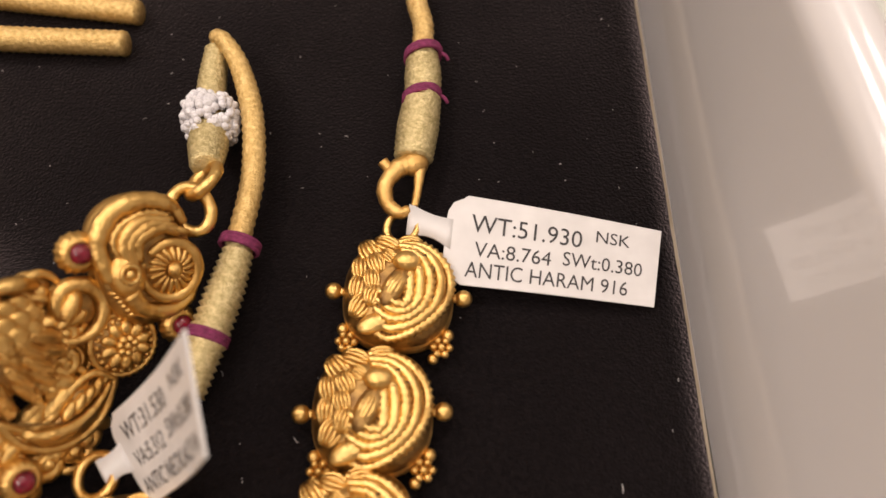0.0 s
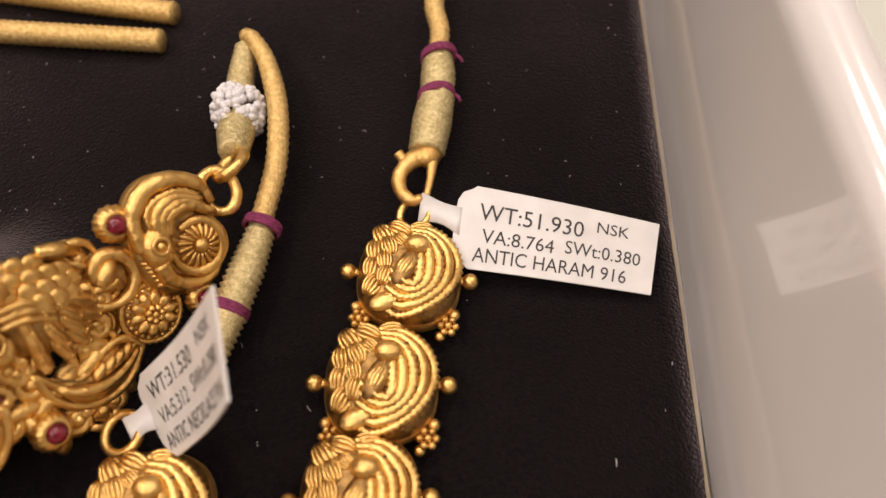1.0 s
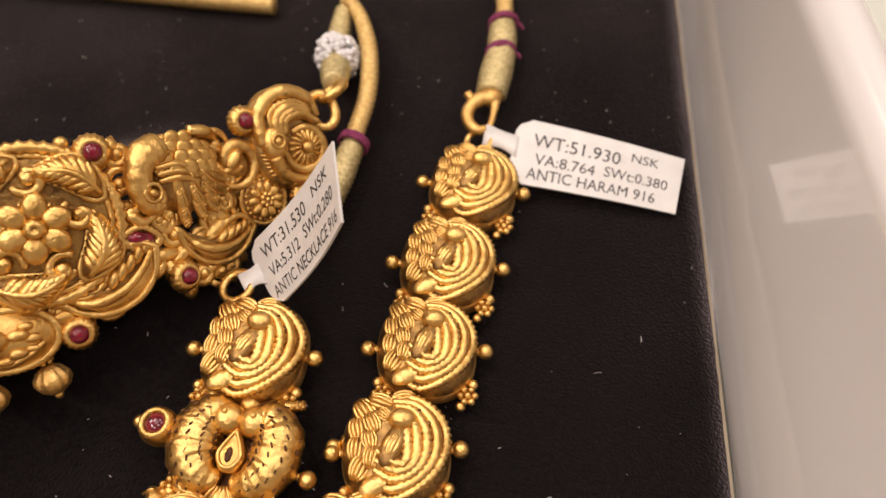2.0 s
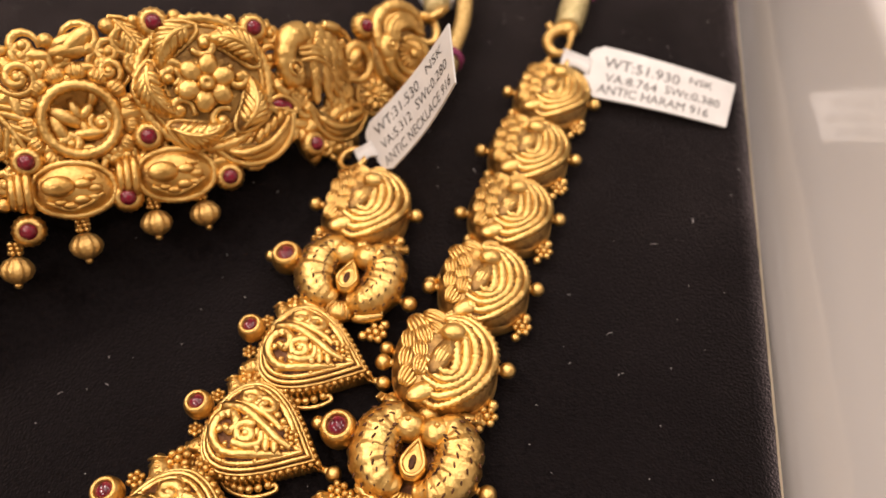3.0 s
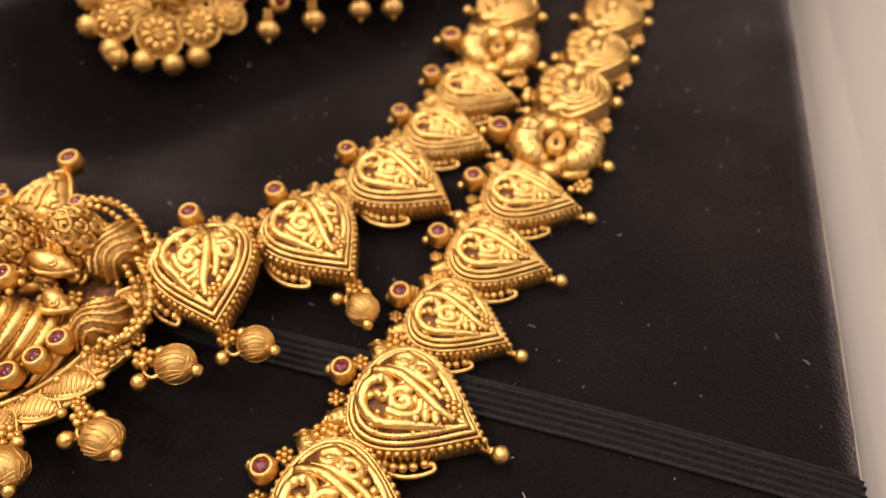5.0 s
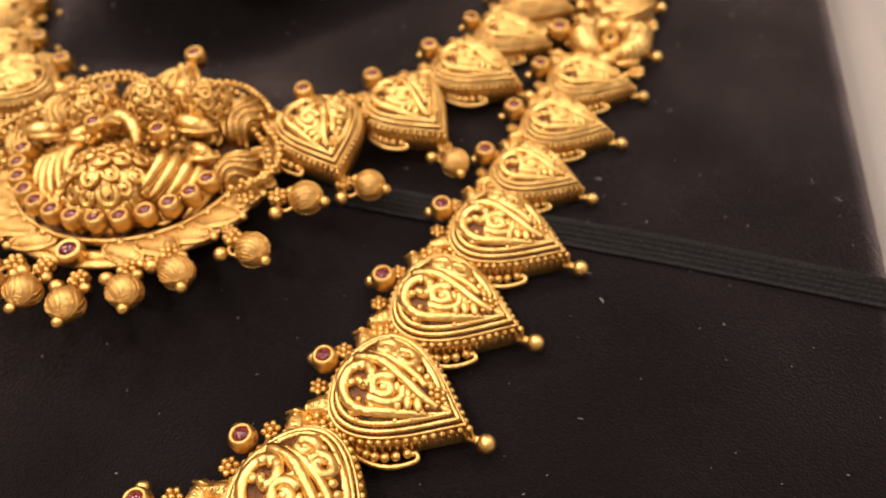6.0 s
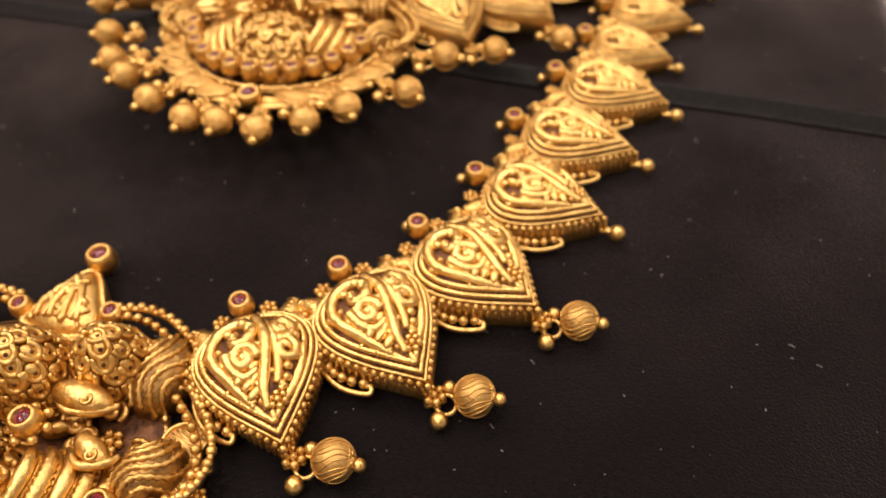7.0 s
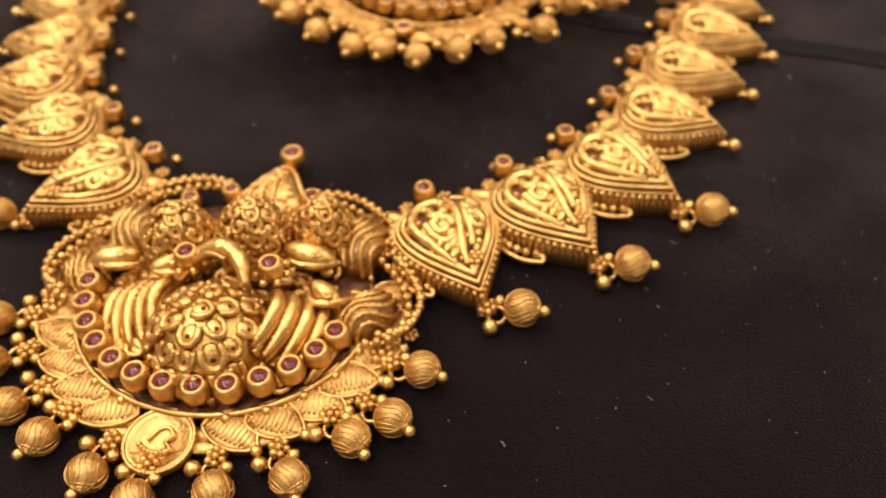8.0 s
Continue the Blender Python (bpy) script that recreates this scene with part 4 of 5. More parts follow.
    for k in range(7):
        pts = spline([(-3.6 + 1.2 * k, 21.5), (-3.2 + 1.1 * k + (0.5 if k % 2 else -0.5), 24.5), (-1.6 + 0.5 * k, 28.5)], 5)
        s.tube(crest.lift(pts, 0.1), [0.5, 0.65, 0.4], 6, rope=0.15, pitch=0.9)
    for k in range(26):
        x, y = rng.uniform(-5.0, 5.0), rng.uniform(20.5, 30.0)
        if abs(x) < (32 - y) * 0.55:
            s.ball((x, y, crest.height(x, y)), rng.uniform(0.6, 1.0), 8, 6, (1.3, 0.8, 0.8), turn=Matrix.Rotation(rng.uniform(0, 3), 3, "Z"))
    s.tube(even(crest.ring(0.98, up=0.1), 0.5), 0.55, 6, True, rope=0.15, pitch=0.9)
    piece("crest", s)
    q = place(0.6, 35.2, 0.6, radians(90), 0.95)
    part("ruby_cup", BEZEL[0], plate, q)
    part("ruby", BEZEL[1], plate, q, "bright red cabochon ruby")
    for x, y in ((-8.0, 23.5), (8.0, 24.5), (-15, 20)):
        q = place(x, y, 1.6, 0, 0.7)
        part("ruby_cup", BEZEL[0], plate, q)
        part("ruby", BEZEL[1], plate, q, "dark red cabochon ruby")
    # beaded vines at both shoulders
    for f in (-1, 1):
        for pts in ([(f * 9, 24.5), (f * 14, 25.0), (f * 19, 23.5), (f * 24, 20.0), (f * 27, 16.5)],
                    [(f * 27, 12.0), (f * 31.5, 7.5), (f * 34, 2.0), (f * 32.5, -3.5), (f * 28.5, -5.5)]):
            line = spline([(x, y + 0.8, 4.6) for x, y in pts], 10)
            s = Soup()
            s.tube(line, 0.55, 7)
            for x, y, z in even(line, 1.75, False):
                s.ball((x, y + 0.3, z + 0.2), 0.85, 8, 6)
            inner = [((x - f * 1.7), y - 1.6, z) for x, y, z in line]
            for x, y, z in even(inner, 1.75, False):
                s.ball((x, y, z), 0.8, 8, 6)
            s.tube([(x + f * 0.1, y + 0.2, z - 0.8) for x, y, z in inner], 0.5, 6)
            piece("beaded_vine", s, (GOLD,))
        for x, y in ((f * 28, 14.5), (f * 29.5, -6.5), (f * 17.5, 3.8)):
            flower(plate, x, y, 2.6, 1.25)
        for x, y in ((f * 16, 1.5), (f * 18.2, 1.0), (f * 17.0, -0.6), (f * 31, 13.8)):
            dot(plate, x, y, 3.2, 1.15)
    for x, y in drops:
        q = m.inverted() @ Vector((x / 1000, y / 1000, 0)) * 1000
        a = math.atan2(q.y * 1.25, q.x)
        k = 1.05 / m.to_scale().x
        hang_drop(plate, q.x - 6.3 * k * math.cos(a), q.y - 6.3 * k * math.sin(a), a, k, 0)
    return plate


# ---- the long necklace ----
haram = tagged(new("long_necklace"), "long antique gold necklace with heart links and ruby pendant", "necklace")
for x, y, turn, k in ((11.1, 15.6, -0.05, 0.95), (8.6, 0.6, 0.03, 0.97), (7.2, -13.4, 0.08, 0.96), (5.0, -28.2, 0.14, 0.98), (1.6, -42.6, 0.10, 1.06)):
    swirl_link(haram, x, y, turn, k)
fish_link(haram, 0.3, -57.0, -0.06, 1.02)
HEARTS = [((-13.6, -70.2), (8.6, -73.0)), ((-17.0, -84.5), (5.2, -87.9)), ((-20.4, -97.9), (0.9, -103.7)), ((-25.4, -113.6), (0.5, -120.6)),
          ((-31.7, -130.8), (-4.9, -136.8)), ((-36.5, -147.6), (-9.5, -155.2))]
for a, b in HEARTS:
    heart_link(haram, a, b, -1)
for a, b, t in (((-44.1, -162.5), (-21.7, -176.1), 0.5), ((-54.9, -174.3), (-35.8, -192.8), 0.75), ((-68.5, -184.3), (-53.5, -206.2), 0.9)):
    heart_link(haram, a, b, -1, "drop", t)
for a, b, t in (((-124.7, -184.1), (-141.4, -203.5), -0.9), ((-139.5, -173.5), (-160.5, -187.5), -0.7), ((-150.5, -163.0), (-175.0, -170.0), -0.5)):
    heart_link(haram, a, b, 1, "drop", t)
for a, b in (((-156.5, -148.5), (-183.0, -154.0)), ((-162.0, -133.0), (-189.0, -137.0)), ((-166.5, -117.0), (-193.0, -120.0))):
    heart_link(haram, a, b, 1)
G_DROPS = [(-60.2, -222.0), (-62.8, -231.2), (-68.1, -235.6), (-75.1, -243.4), (-85.2, -247.3), (-95.9, -250.8), (-104.4, -248.4), (-114.6, -244.5), (-122.4, -240.7),
           (-130.0, -234.0), (-134.0, -225.8)]
pendant(haram, place(-97.0, -213.8, 0, radians(1.5), 1.0), True, G_DROPS)

# ---- the shorter necklace inside it ----
inner = tagged(new("short_necklace"), "shorter antique gold necklace with fish links and ruby pendant", "necklace")
swirl_link(inner, -16.8, -17.0, 0.02, 1.0, 1.0)
fish_link(inner, -15.8, -30.6, -0.05, 0.98, 0.6)
heart_link(inner, (-28.2, -42.5), (-7.0, -46.6), -1)
heart_link(inner, (-31.6, -55.5), (-10.6, -60.9), -1)
heart_link(inner, (-38.0, -69.8), (-14.5, -78.8), -1, z=1.6)
heart_link(inner, (-46.6, -84.0), (-28.6, -97.6), -1, "drop", -0.45, z=3.6)
heart_link(inner, (-57.4, -94.0), (-44.6, -113.0), -1, "drop", 0.75, z=6.6)
heart_link(inner, (-113.0, -91.5), (-127.5, -107.0), 1, "drop", -0.6, z=6.2)
heart_link(inner, (-127.5, -80.5), (-146.0, -92.0), 1, "ball", z=3.0)
heart_link(inner, (-139.0, -63.0), (-162.0, -70.0), 1, "ball")
K_DROPS = [(-47.8, -121.2), (-53.0, -133.8), (-63.8, -140.2), (-70.6, -145.2), (-78.9, -149.1), (-87.3, -147.9), (-93.8, -147.9), (-103.4, -143.4), (-111.9, -136.9), (-117.1, -132.3), (-122.4, -123.5)]
pendant(inner, place(-84.2, -116.4, 8.4, radians(1), 0.85), False, K_DROPS)


# ---- the choker on the sloping bed ----
def bed_point(u, v):
    """A place on the choker's curve, u along it and v across it, in millimetres."""
    p = C_O + C_U * u + C_V * v
    if u > 8:
        p = p + Vector((-1.0, 4.4, -6.2)) * ((u - 8) / 28) ** 1.3 - C_N * (4.0 * ease(10, 28, u))
    return p


def bed_pose(u, v, turn=0.0, scale=1.0, h=0.0):
    du = (bed_point(u + 0.5, v) - bed_point(u - 0.5, v)).normalized()
    dv = (bed_point(u, v + 0.5) - bed_point(u, v - 0.5)).normalized()
    n = du.cross(dv).normalized()
    dv = n.cross(du)
    p = (bed_point(u, v) + n * (h - 3.5)) / 1000
    m = Matrix(((du.x, dv.x, n.x, p.x), (du.y, dv.y, n.y, p.y), (du.z, dv.z, n.z, p.z), (0, 0, 0, 1)))
    return m @ Matrix.Rotation(turn, 4, "Z") @ Matrix.Scale(scale, 4)


choker = tagged(new("choker_necklace"), "wide antique gold choker with a flower medallion, peacocks and rubies", "necklace")


def disc(r, n=48):
    return oval(r, r, 0, 0, n=n)[:-1]


def leaf_soup(length, width, h=2.6, bend=0.12, ribs=9):
    """A curved leaf with a raised vein and slanting ribs, stalk at -x."""
    s = Soup()
    loop, mid = [], []
    for i in range(17):
        k = i / 16
        x = -length / 2 + length * k
        w = width / 2 * math.sin(math.pi * k ** 0.8) ** 0.8
        y = bend * length * math.sin(math.pi * k)
        mid.append((x, y))
        loop.append((x, y + w))
    for i in range(15, 0, -1):
        k = i / 16
        w = width / 2 * math.sin(math.pi * k ** 0.8) ** 0.8
        loop.append((mid[i][0], mid[i][1] - w))
    body = Body(loop, (mid[8][0], mid[8][1]), 1.6, h - 1.6, 2.2, 0.8)
    body.shell(s, 5, 1)
    s.tube([(x, y, body.height(x, y) + 0.1) for x, y in loop], 0.42, 6, True)
    s.tube(body.lift(mid[1:-1], 0.35), [0.35, 0.5, 0.35], 6)
    for i in range(2, ribs + 2):
        k = i / (ribs + 2.5)
        j = int(k * 16)
        x, y = mid[j]
        w = width / 2 * math.sin(math.pi * k ** 0.8) ** 0.8
        for f in (-1, 1):
            k2 = min(0.97, k + (0.7 * w + 0.3) / length)
            x2, y2 = -length / 2 + length * k2, bend * length * math.sin(math.pi * k2)
            w2 = 0.9 * width / 2 * math.sin(math.pi * k2 ** 0.8) ** 0.8
            pts = spline([(x, y), (0.5 * (x + x2) + 0.1, 0.5 * (y + y2) + f * 0.55 * w2), (x2, y2 + f * w2)], 4)
            s.tube(body.lift(pts, 0.0), [0.62, 0.6, 0.4], 7)
    return s


def medallion_soups():
    r = 10.4
    base = Body(disc(r, 64), (0, 0), 2.4, 1.0, 4, 0.7)
    b = Soup()
    base.shell(b, 6, 1)
    rim = Soup()
    rim.tube(base.ring(0.96, 2.9), 0.85, 8, True, rope=0.24, pitch=1.3)
    rim.tube(base.ring(0.86, 3.0), 0.4, 6, True)
    fl = Soup()
    for i in range(6):
        a = math.pi / 3 * i + 0.3
        fl.ball((2.75 * math.cos(a), 2.75 * math.sin(a), 5.0), 1.85, 18, 10, (1.0, 0.84, 0.5), turn=Matrix.Rotation(a, 3, "Z"))
        fl.tube([(1.5 * math.cos(a + 0.52), 1.5 * math.sin(a + 0.52), 4.6), (3.6 * math.cos(a + 0.52), 3.6 * math.sin(a + 0.52), 4.4)], [0.3, 0.2], 5)
    fl.lathe((0, 0, 4.8), [(1.35, 0), (1.35, 1.0), (0.9, 1.55), (0.35, 1.65), (0.3, 1.35)], 16)
    lv = Soup()
    for i, a in enumerate((2.1, 0.75, -0.6, -1.9, -3.1)):
        leaf = leaf_soup(9.2, 4.6, 3.4, -0.20, 8)
        rot = Matrix.Rotation(a + 1.85, 3, "Z")
        c = Vector((6.5 * math.cos(a), 6.5 * math.sin(a), 2.0))
        lv.add([tuple(c + rot @ Vector(p)) for p in leaf.v], leaf.f)
        lv.m[-len(leaf.f):] = leaf.m
    for a in (1.45, 0.1, -1.25, -2.5, 2.75, 2.95):
        c = (5.4 * math.cos(a), 6.2 * math.sin(a))
        lv.tube([(x, y, 4.0) for x, y in spiral(c[0], c[1], 2.2, 0.4, a + 2.0, 0.9)], [0.5, 0.75, 0.6], 7)
        lv.ball((c[0], c[1], 3.9), 1.0, 10, 7)
    return b, rim, fl, lv


def cpart(name, soup, u, v, turn=0.0, scale=1.0, h=0.0, mats=None, label=""):
    return part(name, soup.mesh(name, mats or [GOLD, MID_GOLD]), choker, bed_pose(u, v, turn, scale, h), label)


MED = [q.mesh(n, m) for q, n, m in zip(medallion_soups(), ("medallion", "rope_rim", "flower", "leaf_scroll"), ([GOLD, MID_GOLD], [GOLD], [GOLD_BRIGHT], [GOLD_BRIGHT, MID_GOLD]))]


def medallion(u, v, turn=0.0):
    body = part("medallion", MED[0], choker, bed_pose(u, v, turn, 1.0, -0.3))
    for name, me in zip(("rope_rim", "flower", "leaf_scroll"), MED[1:]):
        part(name, me, body)


def stud_meshes():
    s = Soup()
    s.lathe((0, 0, 0), [(1.6, 0.3), (2.5, 1.2), (2.75, 2.3), (2.2, 3.4), (1.6, 3.9), (1.35, 3.7)], 48, fluted=0.045, flutes=16)
    r = Soup()
    r.lathe((0, 0, 0), [(1.42, 3.5), (1.35, 4.1), (0.95, 4.6), (0.5, 4.8), (0.0, 4.85)], 18)
    return s.mesh("stud", GOLD), r.mesh("ruby", RUBY)


STUD = stud_meshes()


def stud(u, v, scale=0.88, h=0.5):
    body = part("stud", STUD[0], choker, bed_pose(u, v, 0, scale, h))
    part("ruby", STUD[1], body, None, "bright red cabochon ruby")


def peacock_soups():
    """A plump bird: body with its curled neck, a breast scale, a long wing feather and a tail lobe."""
    s = Soup()
    s.ball((0.6, 0.6, 1.4), 1.0, 22, 12, (5.6, 5.8, 4.0), slot=1)
    s.tube(spline([(-3.0, 4.4, 3.2), (-5.6, 3.0, 3.4), (-6.4, -0.4, 3.2), (-5.4, -3.0, 3.0), (-3.6, -3.2, 3.0), (-3.4, -1.4, 3.2)], 8), [2.3, 2.2, 1.7, 1.4, 1.2, 0.9], 12)
    s.tube([(x, y, 4.6) for x, y in spiral(-5.2, -1.6, 1.25, 1.2, 0, 1.0)], 0.3, 6)
    s.ball((-5.2, -1.6, 4.5), 0.6, 10, 7)
    for k in range(3):
        s.tube(spline([(-4.6 + 0.3 * k, 1.6 - 0.9 * k, 4.6 - 0.2 * k), (-1.4, 2.0 - 0.9 * k, 5.3), (1.6, 1.0 - 0.8 * k, 5.4)], 6), [0.35, 0.55, 0.4], 7)
    c = Soup()
    c.tube(spline([(-3.6, -4.2, 2.0), (-6.0, -5.4, 2.4), (-7.6, -4.2, 2.2), (-6.6, -3.6, 2.4)], 6), [0.7, 0.9, 0.6], 8)
    c.tube(spline([(2.0, 6.6, 3.2), (4.6, 6.4, 3.4), (6.8, 5.6, 2.6)], 6), [0.8, 1.0, 0.5], 8)
    f = Soup()
    f.ball((0, 0, 0), 1.5, 12, 8, (1.0, 0.92, 0.34))
    f.tube([(1.38 * math.cos(a), 1.28 * math.sin(a), 0.05) for a in np.linspace(-2.9, -0.2, 9)], 0.2, 6)
    t = Soup()
    t.ball((1.9, 0, 0), 1.0, 14, 8, (2.7, 1.0, 0.7))
    t.tube([(-0.5, 0.1, 0.45), (1.9, 0.15, 0.8), (4.2, 0.0, 0.3)], [0.2, 0.3, 0.15], 6)
    for k in range(7):
        for e in (-1, 1):
            t.tube([(0.1 + 0.55 * k, 0.1, 0.7), (0.55 + 0.55 * k, e * 0.8, 0.35)], 0.13, 4)
    return s.mesh("peacock", [GOLD, MID_GOLD]), c.mesh("curl", GOLD_BRIGHT), f.mesh("scale", GOLD_BRIGHT), t.mesh("wing_feather", GOLD)


PEACOCK = peacock_soups()


def peacock(u, v, turn, scale):
    body = part("peacock", PEACOCK[0], choker, bed_pose(u, v, turn, scale))
    part("curl", PEACOCK[1], body)

    def top(x, y):
        return 1.3 + 4.0 * math.sqrt(max(0.04, 1 - ((x - 0.6) / 5.6) ** 2 - ((y - 0.6) / 5.8) ** 2))
    for j in range(4):
        for i in range(6):
            x, y = -4.2 + 1.85 * i + (0.9 if j % 2 else 0), 5.6 - 1.35 * j
            if ((x - 0.6) / 5.6) ** 2 + ((y - 0.6) / 5.8) ** 2 < 0.93:
                part("scale", PEACOCK[2], body, place(x, y, top(x, y) + 0.08 * j, 0.1 * (i - 3), 0.86))
    for j, (n, y0) in enumerate(((4, 0.2), (4, -1.6), (3, -3.2))):
        for i in range(n):
            x, y = -1.8 + 1.9 * i + 0.5 * j, y0 + 0.25 * i
            part("wing_feather", PEACOCK[3], body, place(x, y, top(x, y) - 0.1, -1.25 + 0.28 * i, 0.92, 14))


def scroll_soup(size=1.0):
    s = Soup()
    b = Body(oval(4.6 * size, 3.4 * size, 0, 0, n=36)[:-1], (0, 0), 1.6, 1.4, 2.2, 0.8)
    b.shell(s, 4, 1)
    s.tube(b.lift([(size * x, size * y) for x, y in spiral(0.6, 0.2, 3.0, 0.5, 2.4, 1.6, 40)], 0.3), [0.5, 0.8, 0.7], 7)
    s.ball((0.6 * size, 0.2 * size, 3.3), 0.9, 10, 7)
    s.tube([(x, y, 1.9) for x, y in oval(4.7 * size, 3.5 * size, 0, 0, n=36)[:-1]], 0.5, 6, True)
    return s


def end_piece_soup():
    """A rounded end plate: a bird's bent head over a ribbed whorl, under an arched crest."""
    s = Soup()
    outline = [(5.5 * math.copysign(abs(math.cos(t)) ** 0.8, math.cos(t)), 7.3 * math.copysign(abs(math.sin(t)) ** 0.85, math.sin(t))) for t in np.linspace(0, 2 * math.pi, 52, endpoint=False)]
    b = Body(outline, (0, 0), 3.0, 1.6, 2.8, 0.7)
    b.shell(s, 6, 1)
    # the arched crest and the feathers under it
    s.tube(b.lift(spline([(-4.6, -0.6), (-4.7, 3.4), (-2.4, 6.2), (1.2, 6.6), (4.2, 5.0), (5.0, 2.8)], 9), 0.3), [0.9, 1.1, 1.15, 0.95, 0.6], 10)
    s.tube(b.lift(spline([(-3.3, 1.2), (-3.2, 3.6), (-1.4, 5.0), (1.2, 5.2), (3.4, 4.2)], 8), 0.35), [0.35, 0.5, 0.5, 0.35], 7, rope=0.2, pitch=0.8)
    for k in range(3):
        s.tube(b.lift(spline([(-2.5 + 0.5 * k, -0.4 + 0.5 * k), (-2.4 + 0.8 * k, 3.0 - 0.1 * k), (0.2 + 0.9 * k, 4.6 - 0.7 * k), (3.6 + 0.1 * k, 3.6 - 0.8 * k)], 8), 0.35), [0.6, 0.85, 0.75, 0.45], 8)
    for k in range(4):
        s.ball((1.4 + 0.9 * k, 3.9 - 0.55 * k, b.height(1.4, 3.8) + 0.3), 0.8, 10, 7, (1.5, 0.6, 0.6), turn=Matrix.Rotation(-0.5, 3, "Z"))
    # the head, its eye and beak
    s.ball((-3.0, -0.6, 4.4), 2.1, 16, 10, (0.95, 1.25, 0.75))
    s.tube([(-3.1 + 0.95 * math.cos(t), -0.2 + 0.95 * math.sin(t), 6.0) for t in np.linspace(0, 2 * math.pi, 18, endpoint=False)], 0.28, 6, True)
    s.ball((-3.1, -0.2, 5.9), 0.6, 10, 7)
    s.tube(spline([(-3.4, -2.4, 4.8), (-2.4, -4.6, 4.4), (0.2, -6.0, 4.0), (3.0, -5.8, 3.6), (4.8, -3.6, 3.6)], 8), [1.2, 1.0, 0.9, 0.8, 0.6], 9)
    for k in range(6):
        s.tube([(-5.0 + 0.25 * k, -2.0 - 0.62 * k, 3.4), (-3.8 + 0.3 * k, -2.2 - 0.55 * k, 4.6)], 0.28, 5)
    # the ribbed whorl
    s.ball((1.9, -1.6, 3.6), 3.1, 22, 11, (1, 1, 0.5))
    s.tube([(x, y, 4.5) for x, y in spiral(1.9, -1.6, 3.4, 2.9, 2.6, 0.95, 36)], [0.4, 0.7, 0.8, 0.6], 8)
    for k in range(17):
        t = 2 * math.pi * k / 17
        s.tube([(1.9 + q * math.cos(t + 0.10 * q), -1.6 + q * math.sin(t + 0.10 * q), z) for q, z in ((1.0, 5.25), (1.8, 5.1), (2.7, 4.6))], [0.2, 0.3, 0.36], 5)
    s.ball((1.9, -1.6, 5.2), 0.95, 14, 9)
    s.tube([(1.9 + 1.05 * math.cos(t), -1.6 + 1.05 * math.sin(t), 5.0) for t in np.linspace(0, 2 * math.pi, 18, endpoint=False)], 0.22, 6, True)
    return s


def pod_leaf_soup(length=15.0):
    """A curved leaf with a fringed lower edge and a hollow that holds a row of glossy pods."""
    s = Soup()
    up = [(-7.5, 2.2), (-4.6, 0.2), (-1.4, 0.6), (1.2, 3.0), (4.4, 4.2), (6.9, 2.6)]
    low = [(6.9, 2.6), (5.2, -0.8), (2.0, -3.0), (-1.8, -3.2), (-5.2, -1.4), (-7.5, 2.2)]
    k = length / 15.0
    loop = [(x * k, y * k) for x, y in spline(up, 6)[:-1] + spline(low, 6)[:-1]]
    b = Body(loop, (0.0, -0.4 * k), 1.8, 1.5, 2.4, 0.8)
    b.shell(s, 5, 1)
    s.tube([(x, y, 2.6) for x, y in loop], 0.55, 7, True)
    vein = [(x * k, y * k) for x, y in spline([(-6.8, 1.6), (-3.4, -0.8), (0.6, -0.9), (4.0, 0.6), (6.2, 2.4)], 6)]
    s.tube(b.lift(vein, 0.5), [0.4, 0.75, 0.6, 0.4], 8)
    for i in range(5):
        x, y = (0.3 + 1.35 * i) * k, (0.9 + 0.52 * i) * k
        s.ball((x, y, b.height(x, y) + 0.2), 1.15 * k, 12, 8, (1.25, 0.62, 0.7), turn=Matrix.Rotation(0.95, 3, "Z"))
    for i in range(3, len(vein) - 2):
        x, y = vein[i]
        for w in (0, 0.5):
            j = min(len(vein) - 1, i + 1)
            x0, y0 = x + w * (vein[j][0] - x), y + w * (vein[j][1] - y)
            e = (2.5 - 0.0016 * (i - 12) ** 2 * 10) * k
            s.tube(b.lift([(x0, y0 - 0.3), (x0 + 0.55 * k, y0 - 0.5 * e), (x0 + 1.0 * k, y0 - 0.92 * e)], 0.2), [0.3, 0.42, 0.3], 6)
    return s


def cup_scroll_soup():
    """A shell-like curl: a bowl with a thick lip that rolls into a bud."""
    s = Soup()
    b = Body(oval(4.4, 3.2, 0, 0, n=40)[:-1], (0, 0), 1.8, 0.4, 2.2, 0.8)
    b.shell(s, 4, 1)
    s.tube([(x, y, 2.6) for x, y in spiral(0.2, 0, 4.2, 1.0, -2.4, 1.25, 44)], [0.5, 0.95, 1.1, 0.8, 0.5], 9)
    s.ball((-0.4, 0.5, 3.0), 1.7, 14, 9, (1.3, 0.7, 0.8), turn=Matrix.Rotation(0.7, 3, "Z"))
    s.ball((-1.6, -0.8, 2.8), 1.2, 12, 8, (1.4, 0.6, 0.8), turn=Matrix.Rotation(0.3, 3, "Z"))
    return s


